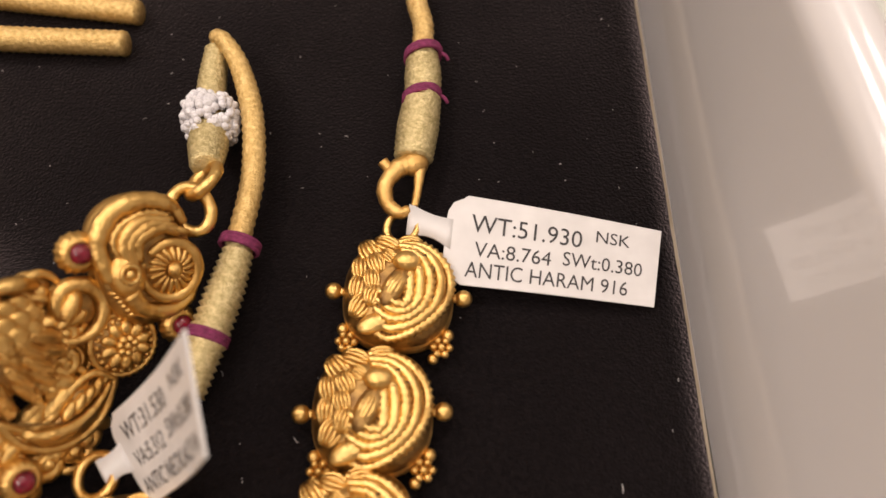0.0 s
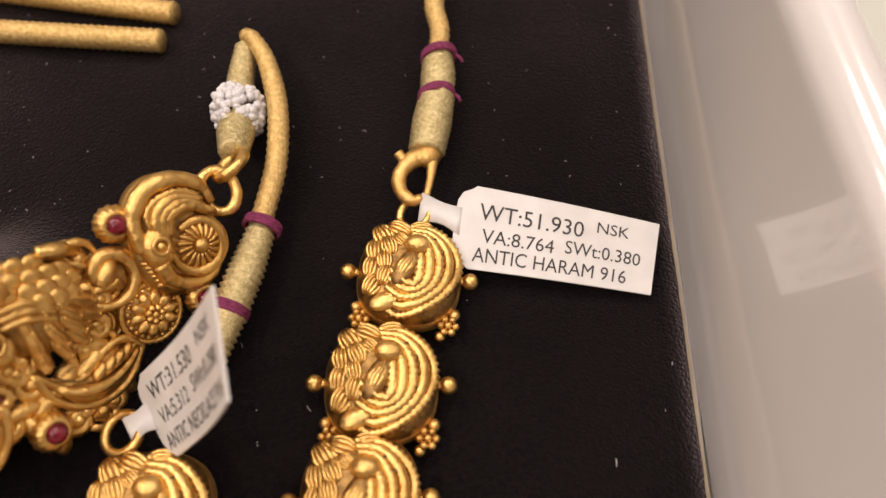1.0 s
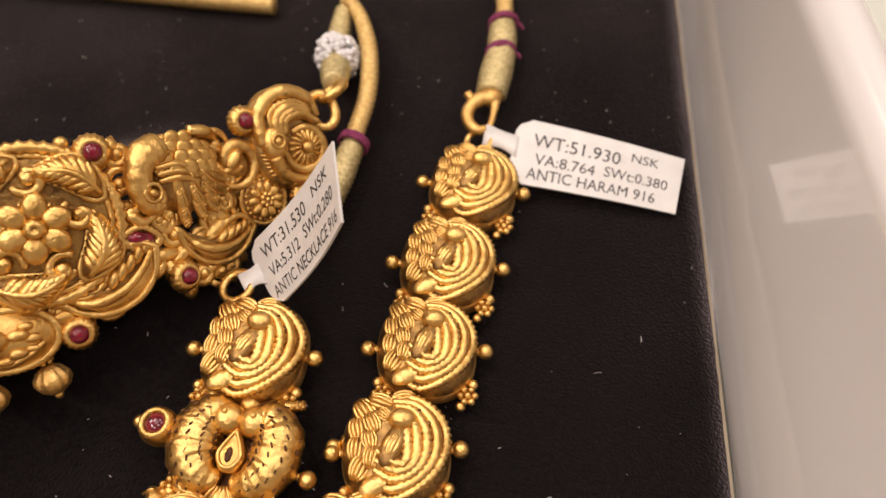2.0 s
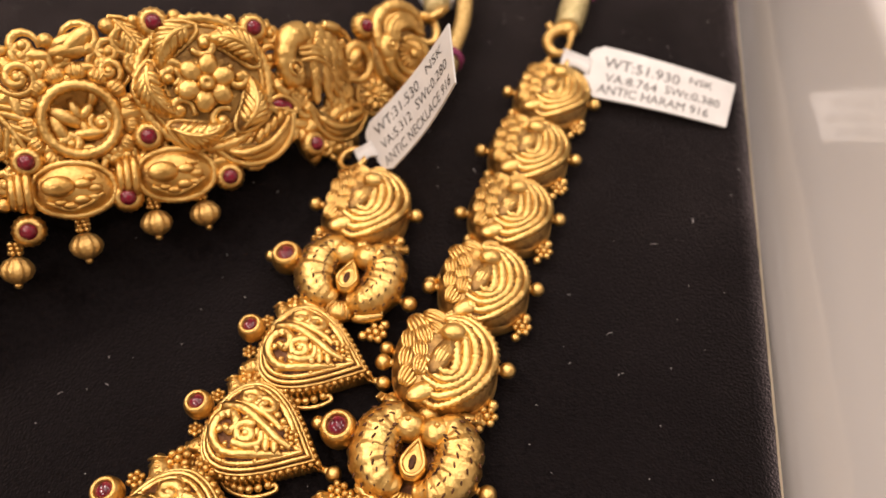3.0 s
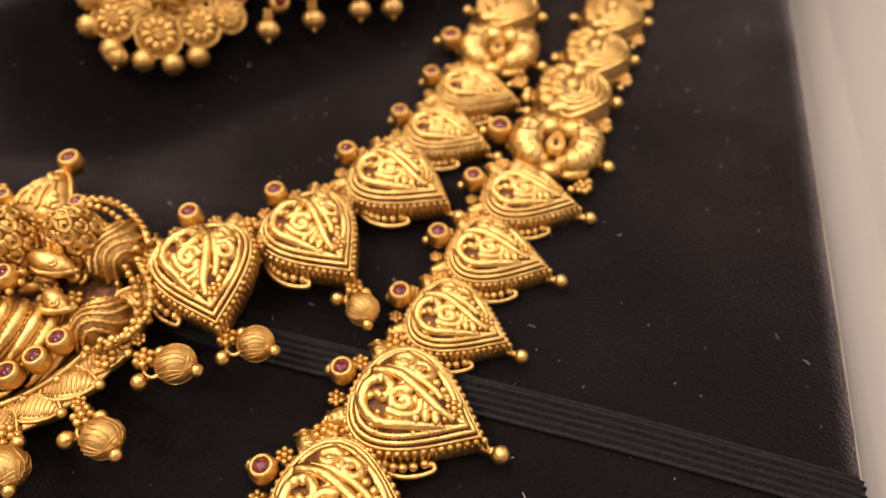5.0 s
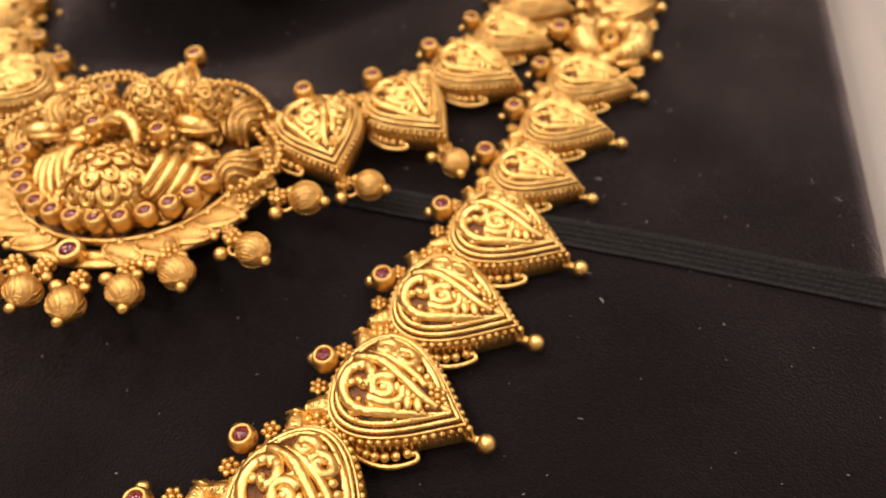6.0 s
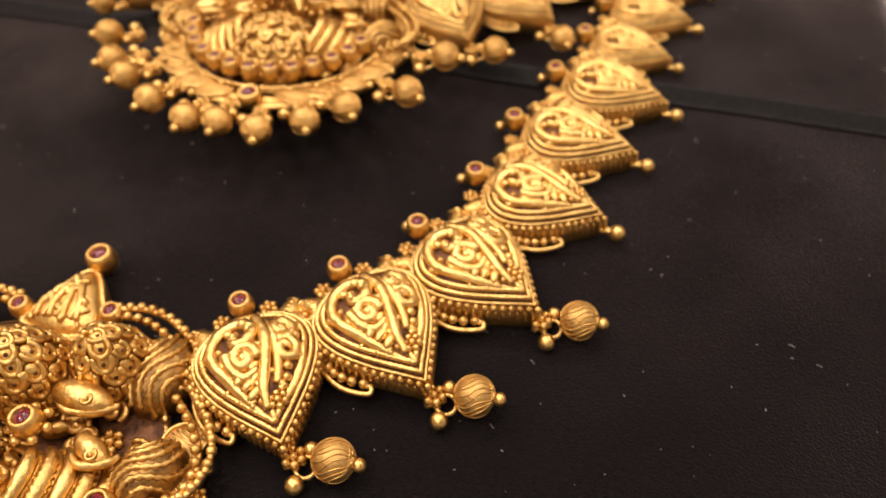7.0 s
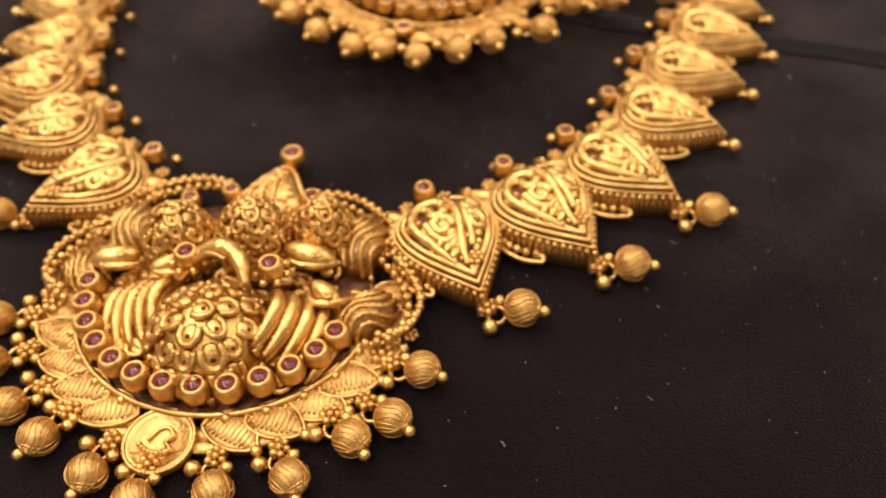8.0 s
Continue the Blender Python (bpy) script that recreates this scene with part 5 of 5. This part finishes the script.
def oval_locket_soup():
    """An egg-shaped boss with a ringed collar at one end."""
    s = Soup()
    b = Body(oval(6.6, 4.5, 1.2, 0, n=44)[:-1], (1.2, 0), 2.0, 3.0, 2.3, 0.8)
    b.shell(s, 6, 0)
    s.tube(even(b.ring(0.90, up=0.15), 0.5), 0.6, 7, True, rope=0.12, pitch=0.9)
    s.ball((-0.8, 0.6, 4.8), 2.0, 16, 10, (1.2, 0.85, 0.6))
    for x, y, r in ((2.6, 0.9, 1.1), (4.2, 0.2, 0.9), (2.2, -1.5, 1.0), (0.6, -2.3, 0.9), (3.6, 1.8, 0.8), (4.0, -1.2, 0.7), (-0.6, -1.8, 0.8)):
        s.ball((x, y, b.height(x, y) + 0.1), r, 10, 7, (1.3, 0.75, 0.7))
    s.tube(b.lift(spline([(-2.6, -1.6), (0.5, -2.9), (3.4, -2.0), (5.4, -0.6)], 6), 0.2), 0.45, 6)
    for x, r in ((-4.9, 2.9), (-6.0, 2.6), (-7.0, 2.2)):
        s.tube([(x, r * math.cos(a), 2.4 + 0.8 * r * math.sin(a)) for a in np.linspace(0, 2 * math.pi, 24, endpoint=False)], 0.6, 7, True, rope=0.1, pitch=0.8)
    s.ball((-5.8, 0, 2.3), 2.3, 14, 9, (1.0, 1.1, 0.8))
    return s


def ring_piece_soup():
    """A scalloped ring with a small figure-free boss in its dark hollow."""
    s = Soup()
    s.lathe((0, 0, 0), [(6.6, 0.4), (6.8, 2.2), (6.0, 3.2), (4.6, 2.6), (3.8, 1.4), (0, 1.0)], 40, slot=1)
    s.tube([(5.4 * math.cos(a), 5.4 * math.sin(a), 3.1) for a in np.linspace(0, 2 * math.pi, 60, endpoint=False)], 0.9, 8, True, rope=0.14, pitch=1.2)
    for a in (0.6, 1.6, 2.6, 4.7):
        s.ball((1.7 * math.cos(a), 1.7 * math.sin(a), 1.7), 1.2, 12, 8, (1.5, 0.75, 0.8), turn=Matrix.Rotation(a, 3, "Z"))
    s.tube([(x, y, 1.5) for x, y in spiral(-0.4, -0.6, 2.6, 0.6, 3.6, 0.8)], [0.4, 0.6, 0.4], 6)
    return s


def shell_drop_soup():
    """A fluted bud on a granule stalk, hanging towards -y."""
    g = Soup()
    for k in range(3):
        for j in range(5):
            a = 2 * math.pi * j / 5 + k
            g.ball((0.9 * math.cos(a), -0.7 - 0.8 * k, 2.0 + 0.9 * math.sin(a)), 0.55, 7, 5)
    turn = Matrix.Rotation(math.pi / 2, 3, "X")
    s = Soup()
    s.lathe((0, -3.0, 2.2), [(0.8, 0), (1.9, 0.6), (2.7, 1.8), (2.8, 2.8), (2.2, 4.0), (1.1, 4.8), (0.6, 4.9)], 40, turn=turn, fluted=0.07, flutes=10)
    return s.mesh("bud_drop", MATT), g.mesh("granule_stalk", GOLD)


def rosette_dome_soup(r):
    s = Soup()
    b = Body(disc(r, 40), (0, 0), 1.8, 1.4, 2.2, 0.8)
    b.shell(s, 5, 1)
    s.tube(b.ring(0.96, 2.1), 0.42, 6, True, rope=0.2, pitch=0.75)
    for k in range(10):
        a = 2 * math.pi * k / 10
        s.ball((0.52 * r * math.cos(a), 0.52 * r * math.sin(a), b.height(0.5 * r, 0)), 0.26 * r, 8, 6, (1.1, 0.75, 0.6), turn=Matrix.Rotation(a, 3, "Z"))
    rosette(s, 0, 0, 3.4, 0.5, 7)
    for x, y, z in even(b.ring(0.80, up=0.05), 0.9):
        s.ball((x, y, z), 0.36, 7, 5)
    return s


medallion(0.3, 0.0)
medallion(-100.0, 0.0, 2.0)
for u, v in ((-5.9, 9.6), (8.9, 8.0), (1.8, -14.8), (-13.7, -16.0), (-9.3, -7.2), (28.6, 9.2), (16.4, -11.0), (-27.9, -19.1), (-26.4, -9.1), (35.2, -3.4)):
    stud(u, v)
peacock(18.4, 2.6, -0.10, 1.0)
for u, v, a, k in ((12.4, -2.6, 0.5, 0.6), (24.8, -2.2, 2.2, 0.55), (-13.6, 2.8, 0.3, 0.75), (-25.6, 2.4, 1.0, 0.9), (-24.6, -9.8, 2.0, 0.6), (-14.2, -9.6, 0.2, 0.6), (3.4, -11.8, 0.4, 0.6)):
    cpart("scroll", scroll_soup(), u, v, a, k)
cpart("pod_leaf", pod_leaf_soup(15.0), 7.4, -9.8, 0.22, 1.0)
cpart("pod_leaf", pod_leaf_soup(14.0), 21.8, -7.6, -0.22, 1.0)
cpart("cup_scroll", cup_scroll_soup(), 26.4, 3.4, 0.1, 0.95)
cpart("cup_scroll", cup_scroll_soup(), 24.4, 6.2, 1.9, 0.62)
cpart("bird_head_plate", end_piece_soup(), 34.2, 5.8, -0.02, 1.06)
cpart("rosette_boss", rosette_dome_soup(3.9), 29.4, -3.0)
for u, v in ((-7.4, -13.4), (-22.1, -13.8)):
    cpart("oval_locket", oval_locket_soup(), u, v, -0.06, 0.98)
def scalloped_ring(u, v, turn, scale):
    body = cpart("scalloped_ring", ring_piece_soup(), u, v, turn, scale)
    lobe = Soup()
    lobe.ball((0, 0, 0), 1.6, 12, 8, (0.9, 1.05, 0.7))
    for k in (-0.5, 0.0, 0.5):
        lobe.tube([(-0.6, k, 0.9), (0.4, k * 1.3, 1.05), (1.3, k * 1.4, 0.5)], 0.2, 5)
    me = lobe.mesh("scallop", GOLD)
    for k in range(12):
        a = -0.9 + 2 * math.pi * k / 15
        part("scallop", me, body, place(7.4 * math.cos(a), 7.4 * math.sin(a), 2.2, a))


SHELL = shell_drop_soup()
for u, v, a in ((-3.2, -15.8, 0.1), (-10.3, -16.2, 0.0), (-20.8, -18.2, 0.0), (-30.2, -20.3, -0.1), (-60.0, -25.0, -0.2)):
    bud = part("bud_drop", SHELL[0], choker, bed_pose(u, v, a, 0.82, 0.0))
    part("granule_stalk", SHELL[1], bud)["kind"] = "stuff"
    dot(bud, 0, -8.2, 2.2, 0.75)
scalloped_ring(-18.3, -3.8, 0.3, 0.95)
cpart("ribbed_leaf", leaf_soup(21.0, 8.0), -30.0, -5.0, -1.05, 1.0)
cpart("ribbed_leaf", leaf_soup(13.0, 5.5), -9.8, 5.6, -1.2, 0.9)
cpart("ribbed_leaf", leaf_soup(16.0, 6.5), -35.6, -17.5, 0.75, 1.0)
peacock(-40.5, -10.0, -0.9, 1.0)
peacock(-59.5, -10.0, -2.2, 1.0)
cpart("ribbed_leaf", leaf_soup(18.0, 7.5), -70.0, -8.0, -2.0, 1.0)
scalloped_ring(-82.0, -4.0, 2.0, 0.95)
rng_c = random.Random(4)
for u, v, a, n in ((-45.0, -18.5, 0.5, 13.0), (-55.5, -18.0, 2.6, 13.0), (-47.0, -7.0, 1.2, 14.0), (-53.0, -7.0, 1.9, 14.0)):
    cpart("ribbed_leaf", leaf_soup(n, 6.0), u, v, a)
d_c, g_c = berry_dome(0, 0, 6.2, 5.0, rng_c)
cpart("dome", d_c, -50.0, -14.0)
cpart("granulation", g_c, -50.0, -14.0)["kind"] = "stuff"
for u, v, r in ((-44.5, -24.0, 4.2), (-52.5, -25.5, 4.6), (-60.5, -22.5, 4.0), (-38.5, -22.0, 3.4)):
    cpart("rosette_boss", rosette_dome_soup(r), u, v)
for u, v in ((-45.5, -29.8), (-50.5, -31.2), (-56.0, -30.4), (-61.5, -28.0), (-65.0, -23.5), (-64.5, -18.5)):
    s = Soup()
    s.lathe((0, 0, 2.0), [(0.3, -2.2), (1.6, -1.6), (2.3, 0), (1.6, 1.6), (0.3, 2.2)], 30, fluted=0.06, flutes=10)
    cpart("ball_drop", s, u, v, mats=[MATT])
s = Soup()
leafy = spline([(9.2, -4.3), (11.6, -2.9), (14.0, -4.3), (11.6, -5.7), (9.2, -4.3)], 6)[:-1]
eye = Body([(x - 11.6, y + 4.3) for x, y in leafy], (0, 0), 2.2, 0.5, 2, 0.8)
eye.shell(s, 3, 1)
s.tube(eye.ring(1.0, 2.5), 0.5, 6, True, rope=0.18, pitch=0.6)
setting = cpart("marquise_setting", s, 11.9, -4.3, -0.25, 1.15)
s = Soup()
s.ball((0, 0, 2.5), 1.0, 14, 8, (1.75, 0.85, 0.75))
part("ruby", s.mesh("ruby", RUBY), setting, None, "dark red marquise ruby")
for u, v, r in ((-8.6, 10.2, 1.0), (-2.6, 10.6, 1.1), (5.6, 9.6, 1.0), (11.4, 8.4, 1.1), (-12.4, 9.6, 1.3), (24.6, 6.4, 1.0), (25.2, 4.4, 0.9), (31.0, 8.0, 0.9), (24.2, -5.6, 0.9),
                (21.8, -3.6, 0.9), (-11.8, -11.0, 1.0), (-14.8, -10.0, 1.1), (0.2, -12.2, 1.0), (13.0, -9.8, 0.9), (-25.0, -16.0, 1.0), (-30.5, -15.0, 1.2), (30.5, -1.6, 1.0), (-15.5, 6.5, 1.2),
                (-24.0, 4.0, 1.4), (-21.0, 8.0, 1.2), (-30.0, 8.5, 1.5), (-36.0, 2.0, 1.6)):
    s = Soup()
    s.ball((0, 0, 1.6), r, 12, 8)
    cpart("bead", s, u, v, mats=[GOLD])

# openwork scrolls and grains that join the choker's larger pieces
s = Soup()
rng_s = random.Random(21)
for i in range(330):
    u = rng_s.uniform(-68, 26)
    v = rng_s.uniform(-12.5, 8.0) - (6.0 * math.exp(-((u + 50) / 12) ** 2))
    m = bed_pose(u, v, rng_s.uniform(0, 6.3), 1.0, 0.6)
    q = Soup()
    if i % 3:
        q.tube([(x, y, 1.2) for x, y in spiral(0, 0, rng_s.uniform(1.6, 2.8), 0.4, 0, rng_s.choice((-1.3, 1.3)), 16)], [0.5, 0.85, 0.6], 6)
        q.ball((0, 0, 1.3), 0.9, 8, 6)
    else:
        q.ball((0, 0, 0.9), rng_s.uniform(1.4, 2.2), 10, 7, (1.7, 0.7, 0.8))
    s.add([tuple(m @ (Vector(p) / 1000) * 1000) for p in q.v], q.f)
part("scroll_ground", s.mesh("scroll_ground", GOLD), choker)["kind"] = "stuff"

# the choker's cord: hook, thread sleeve with white beads, gold cord and tied sleeve
s = Soup()
for cx, cy, cz, r, tilt in ((-14.8, 24.2, 8.6, 2.3, 0.5), (-13.7, 28.0, 9.2, 2.4, -0.7)):
    rot = Euler((tilt, 0.5 * tilt, 0.6)).to_matrix()
    s.tube([tuple(Vector((cx, cy, cz)) + rot @ Vector((r * math.cos(a), 1.25 * r * math.sin(a), 0))) for a in np.linspace(0, 2 * math.pi, 24, endpoint=False)], 0.8, 9, True)
part("hook_link", s.mesh("hook_link", GOLD_BRIGHT), choker, None, "polished gold hook rings")


def wrapped(name, pts, r, mat, parent, step=0.45, depth=0.10, n=16, label=""):
    """A thread-wound sleeve or braided cord: fine turns along a tube."""
    s = Soup()
    s.tube(spline(pts, 10), r, n, rope=depth, pitch=step * 2)
    return part(name, s.mesh(name, mat), parent, None, label)


wrapped("cord_sleeve", [(-13.9, 30.4, 8.6), (-14.7, 34.6, 7.0), (-15.4, 39.4, 5.6)], [1.9, 2.5, 2.1], SLEEVE, choker, label="pale gold thread sleeve")
wrapped("cord_sleeve", [(-15.6, 40.0, 5.4), (-16.4, 46.0, 5.0), (-16.6, 52.5, 5.0)], [2.0, 1.9, 1.6], SLEEVE, choker)
s = Soup()
rng_p = random.Random(8)
for i in range(260):
    a, k = rng_p.uniform(0, 6.283), rng_p.uniform(-1, 1)
    rr = 3.3 * math.sqrt(1 - 0.6 * k * k) + rng_p.uniform(-0.4, 0.5)
    s.ball((-15.4 + rr * math.cos(a) - 0.3 * k, 39.6 + 3.1 * k, max(1.0, 5.8 + rr * math.sin(a))), 0.62, 8, 6)
part("bead_tassel", s.mesh("bead_tassel", PEARL), choker, None, "bundle of small white beads")
wrapped("cord", [(-16.8, 53.6, 6.0), (-15.4, 52.8, 6.6), (-12.6, 48.6, 6.4), (-9.8, 40.5, 6.0), (-8.7, 31.0, 5.4), (-9.6, 22.0, 4.6)], [1.2, 1.5, 1.55, 1.55], CORD_GOLD, choker, 0.6, 0.06)
wrapped("cord_sleeve", [(-9.3, 21.6, 4.4), (-10.6, 15.0, 4.0), (-12.2, 8.0, 3.6), (-13.4, 2.0, 3.2)], [1.8, 2.35, 2.4, 1.9], SLEEVE, choker, label="gold thread wound sleeve")
for x, y, z, dx, dy in ((-9.4, 21.4, 4.4, 0.2, 1.0), (-12.0, 9.2, 3.6, 0.25, 1.0)):
    s = Soup()
    d = Vector((dx, dy, 0)).normalized()
    e = Vector((-d.y, d.x, 0))
    for k in (-0.45, 0.0, 0.45):
        s.tube([tuple(Vector((x, y, z)) + d * k + e * 2.45 * math.cos(a) + Vector((0, 0, 2.45 * math.sin(a)))) for a in np.linspace(0, 2 * math.pi, 24, endpoint=False)], 0.33, 6, True)
    part("thread_tie", s.mesh("thread_tie", MAGENTA), choker, None, "magenta thread tie")

# ---- the long necklace's ring, lobster clasp and cord ----
s = Soup()
s.tube([(11.3 + 2.1 * math.cos(a), 24.6 + 2.3 * math.sin(a), 3.6 + 0.6 * math.cos(a)) for a in np.linspace(0, 2 * math.pi, 28, endpoint=False)], 0.55, 8, True)
part("end_ring", s.mesh("end_ring", GOLD_BRIGHT), haram)
s = Soup()
s.tube(spline([(12.6, 33.6, 4.4), (10.6, 33.0, 4.6), (8.9, 30.4, 4.6), (9.2, 27.8, 4.4), (10.8, 26.4, 4.2), (12.2, 26.8, 4.2)], 8), [1.5, 1.3, 1.1, 1.0, 0.9, 0.7], 12)
s.tube(spline([(13.4, 33.2, 4.4), (13.2, 30.0, 4.2), (12.8, 27.2, 4.2)], 6), [0.9, 0.6, 0.5], 9)
s.ball((12.6, 33.8, 4.4), 2.0, 14, 9, (1.0, 0.9, 0.8))
s.tube([(9.6, 32.2, 4.8), (8.4, 33.6, 5.2)], [0.7, 0.8], 8)
part("lobster_clasp", s.mesh("lobster_clasp", MATT), haram, None, "matt gold lobster clasp")
wrapped("cord_sleeve", [(12.4, 34.6, 4.0), (12.9, 39.5, 4.2), (13.4, 44.6, 4.0)], [2.5, 2.75, 2.5], SLEEVE, haram, label="pale gold thread wound sleeve")
wrapped("cord_sleeve", [(13.4, 45.0, 4.0), (13.4, 48.8, 4.0), (13.2, 52.2, 4.0)], [2.35, 2.5, 2.2], SLEEVE, haram)
wrapped("cord", [(13.1, 52.6, 4.0), (13.2, 58.0, 4.0), (12.0, 63.5, 4.0), (12.4, 72.0, 3.6), (6.0, 88.0, 3.0), (-6.0, 104.0, 3.0), (-24.0, 116.0, 3.0)], [1.5, 1.7, 1.8, 1.8], CORD_GOLD, haram, 0.6, 0.06)
for y in (45.0, 52.6):
    s = Soup()
    for k in (-0.4, 0.0, 0.4):
        s.tube([(13.3 + 2.55 * math.cos(a), y + k + 0.6 * math.cos(a), 4.0 + 2.55 * math.sin(a)) for a in np.linspace(0, 2 * math.pi, 24, endpoint=False)], 0.32, 6, True)
    s.tube([(15.6, y + 0.4, 4.4), (16.6, y - 0.2, 4.2), (17.0, y - 0.6, 3.6)], 0.3, 5)
    part("thread_tie", s.mesh("thread_tie", MAGENTA), haram, None, "magenta thread tie")
s = Soup()
s.tube([(-21.4 + 2.3 * math.cos(a), -7.6 + 2.4 * math.sin(a), 5.2 + 0.6 * math.cos(a)) for a in np.linspace(0, 2 * math.pi, 28, endpoint=False)], 0.6, 8, True)
part("end_ring", s.mesh("end_ring", GOLD_BRIGHT), inner)
# small balls between the two strands
for pts in ([(-3.4, -28.6, 2.4), (-1.6, -27.6, 2.4)], [(-7.6, -41.2, 2.4), (-5.6, -41.8, 2.4)]):
    for x, y, z in pts:
        s = Soup()
        s.ball((x, y, z), 1.15, 12, 8)
        part("side_ball", s.mesh("side_ball", GOLD_BRIGHT), haram)

# ---- another necklace's cords, doubled, at the far end of the pad ----
far = tagged(new("gold_cords"), "doubled braided gold cord lying on the velvet", "cord")
for pts in ([(-31.5, 55.6, 2.2), (-55.0, 56.4, 2.2), (-100.0, 58.0, 2.2)], [(-30.6, 61.6, 2.2), (-55.0, 64.6, 2.2), (-100.0, 70.0, 2.2)]):
    wrapped("cord", pts, 1.9, CORD_GOLD, far, 0.6, 0.05)


# ---- price tags ----
def tag_patch(tl, tr, br, bl, curl):
    """A bent plastic label between four corners; returns its surface, u along and v up, 0 to 1."""
    tl, tr, br, bl = (Vector(p) for p in (tl, tr, br, bl))
    n = (tr - bl).cross(tl - br).normalized()

    def at(u, v, lift=0.0):
        p = (bl * (1 - u) + br * u) * (1 - v) + (tl * (1 - u) + tr * u) * v
        return p + n * (curl * math.sin(math.pi * u) + lift)
    return at


def tag_body(at, ring):
    nu, nv = 24, 10
    s = Soup()
    grid = []
    for lift in (0.0, -0.35):
        for j in range(nv + 1):
            for i in range(nu + 1):
                u, v = i / nu, j / nv
                inset = 0.10 * max(0.0, abs(2 * v - 1) ** 6)
                grid.append(tuple(at(max(u, inset * (1 - min(1, u * 4)) + u * min(1, u * 4)), v, lift)))
    w, m = nu + 1, (nu + 1) * (nv + 1)
    faces = []
    for j in range(nv):
        for i in range(nu):
            a = j * w + i
            faces.append((a, a + 1, a + w + 1, a + w))
            faces.append((m + a, m + a + w, m + a + w + 1, m + a + 1))
    edge = [i for i in range(w)] + [j * w + nu for j in range(1, nv + 1)] + [nv * w + i for i in range(nu - 1, -1, -1)] + [j * w for j in range(nv - 1, 0, -1)]
    for a, b in zip(edge, edge[1:] + edge[:1]):
        faces.append((a, m + a, m + b, b))
    s.add(grid, faces)
    neck = Soup()
    p0, p1, q = at(0.03, 0.72), at(0.03, 0.36), Vector(ring)
    side = (p0 - p1) * 0.5
    mid = (p0 + p1) * 0.5
    rows = []
    for k in range(9):
        t = k / 8
        c = mid * (1 - t) + q * t + Vector((0, 0, 0.5 * math.sin(math.pi * t)))
        h = side * (0.95 - 0.25 * math.sin(math.pi * min(1, t * 1.1)))
        rows += [tuple(c + h), tuple(c - h), tuple(c + h - Vector((0, 0, 0.35))), tuple(c - h - Vector((0, 0, 0.35)))]
    f = []
    for k in range(8):
        a, b = 4 * k, 4 * k + 4
        f += [(a, b, b + 1, a + 1), (a + 2, a + 3, b + 3, b + 2), (a, a + 2, b + 2, b), (a + 1, b + 1, b + 3, a + 3)]
    f += [(0, 1, 3, 2), (32, 34, 35, 33)]
    neck.add(rows, f)
    return s, neck


def printed(at, text, u0, u1, v0, cap, parent):
    """One run of printed characters laid on the label's surface."""
    data = bpy.data.curves.new("print", "FONT")
    data.body, data.size, data.resolution_u = text, 1.0, 3
    data.offset = 0.0
    ob = bpy.data.objects.new("print", data)
    scene.collection.objects.link(ob)
    me = bpy.data.meshes.new_from_object(ob.evaluated_get(bpy.context.evaluated_depsgraph_get()))
    bpy.data.objects.remove(ob)
    xs = [v.co.x for v in me.vertices]
    x0, x1 = min(xs), max(xs)
    for v in me.vertices:
        p = at(u0 + (u1 - u0) * (v.co.x - x0) / (x1 - x0), v0 + cap * v.co.y / 0.69, 0.06)
        v.co = p / 1000
    me.materials.append(INK)
    me.name = "printed_line"
    part("printed_line", me, parent)


def price_tag(corners, curl, ring, lines, label):
    at = tag_patch(*corners, curl)
    face, neck = tag_body(at, ring)
    thing = tagged(new("price_tag", face.mesh("price_tag", TAG, smooth=False)), label, "price tag", "price tags")
    part("tag_neck", neck.mesh("tag_neck", TAG), thing)
    for text, u0, u1, v0, cap in lines:
        printed(at, text, u0, u1, v0, cap, thing)


price_tag(((17.4, 28.6, 5.9), (45.5, 25.0, 2.6), (43.8, 14.8, 1.2), (16.4, 17.0, 3.2)), 0.5, (12.0, 25.4, 4.4),
          [("WT:51.930", 0.115, 0.63, 0.60, 0.20), ("NSK", 0.695, 0.855, 0.70, 0.145), ("VA:8.764", 0.14, 0.495, 0.33, 0.165),
           ("SWt:0.380", 0.55, 0.925, 0.36, 0.165), ("ANTIC HARAM 916", 0.105, 0.865, 0.095, 0.17)],
          "white plastic price tag with grey print, lying on velvet")
price_tag(((-21.4, -1.6, 6.2), (-5.7, 1.8, 28.9), (-2.8, -8.8, 27.0), (-14.8, -10.6, 5.6)), -1.0, (-20.6, -7.6, 5.6),
          [("WT:31.530", 0.10, 0.60, 0.66, 0.19), ("NSK", 0.70, 0.90, 0.72, 0.15), ("VA:5.312", 0.10, 0.45, 0.37, 0.17),
           ("SWt:0.280", 0.52, 0.93, 0.40, 0.17), ("ANTIC NECKLACE 916", 0.06, 0.95, 0.09, 0.17)],
          "white plastic price tag sticking up from a gold ring")
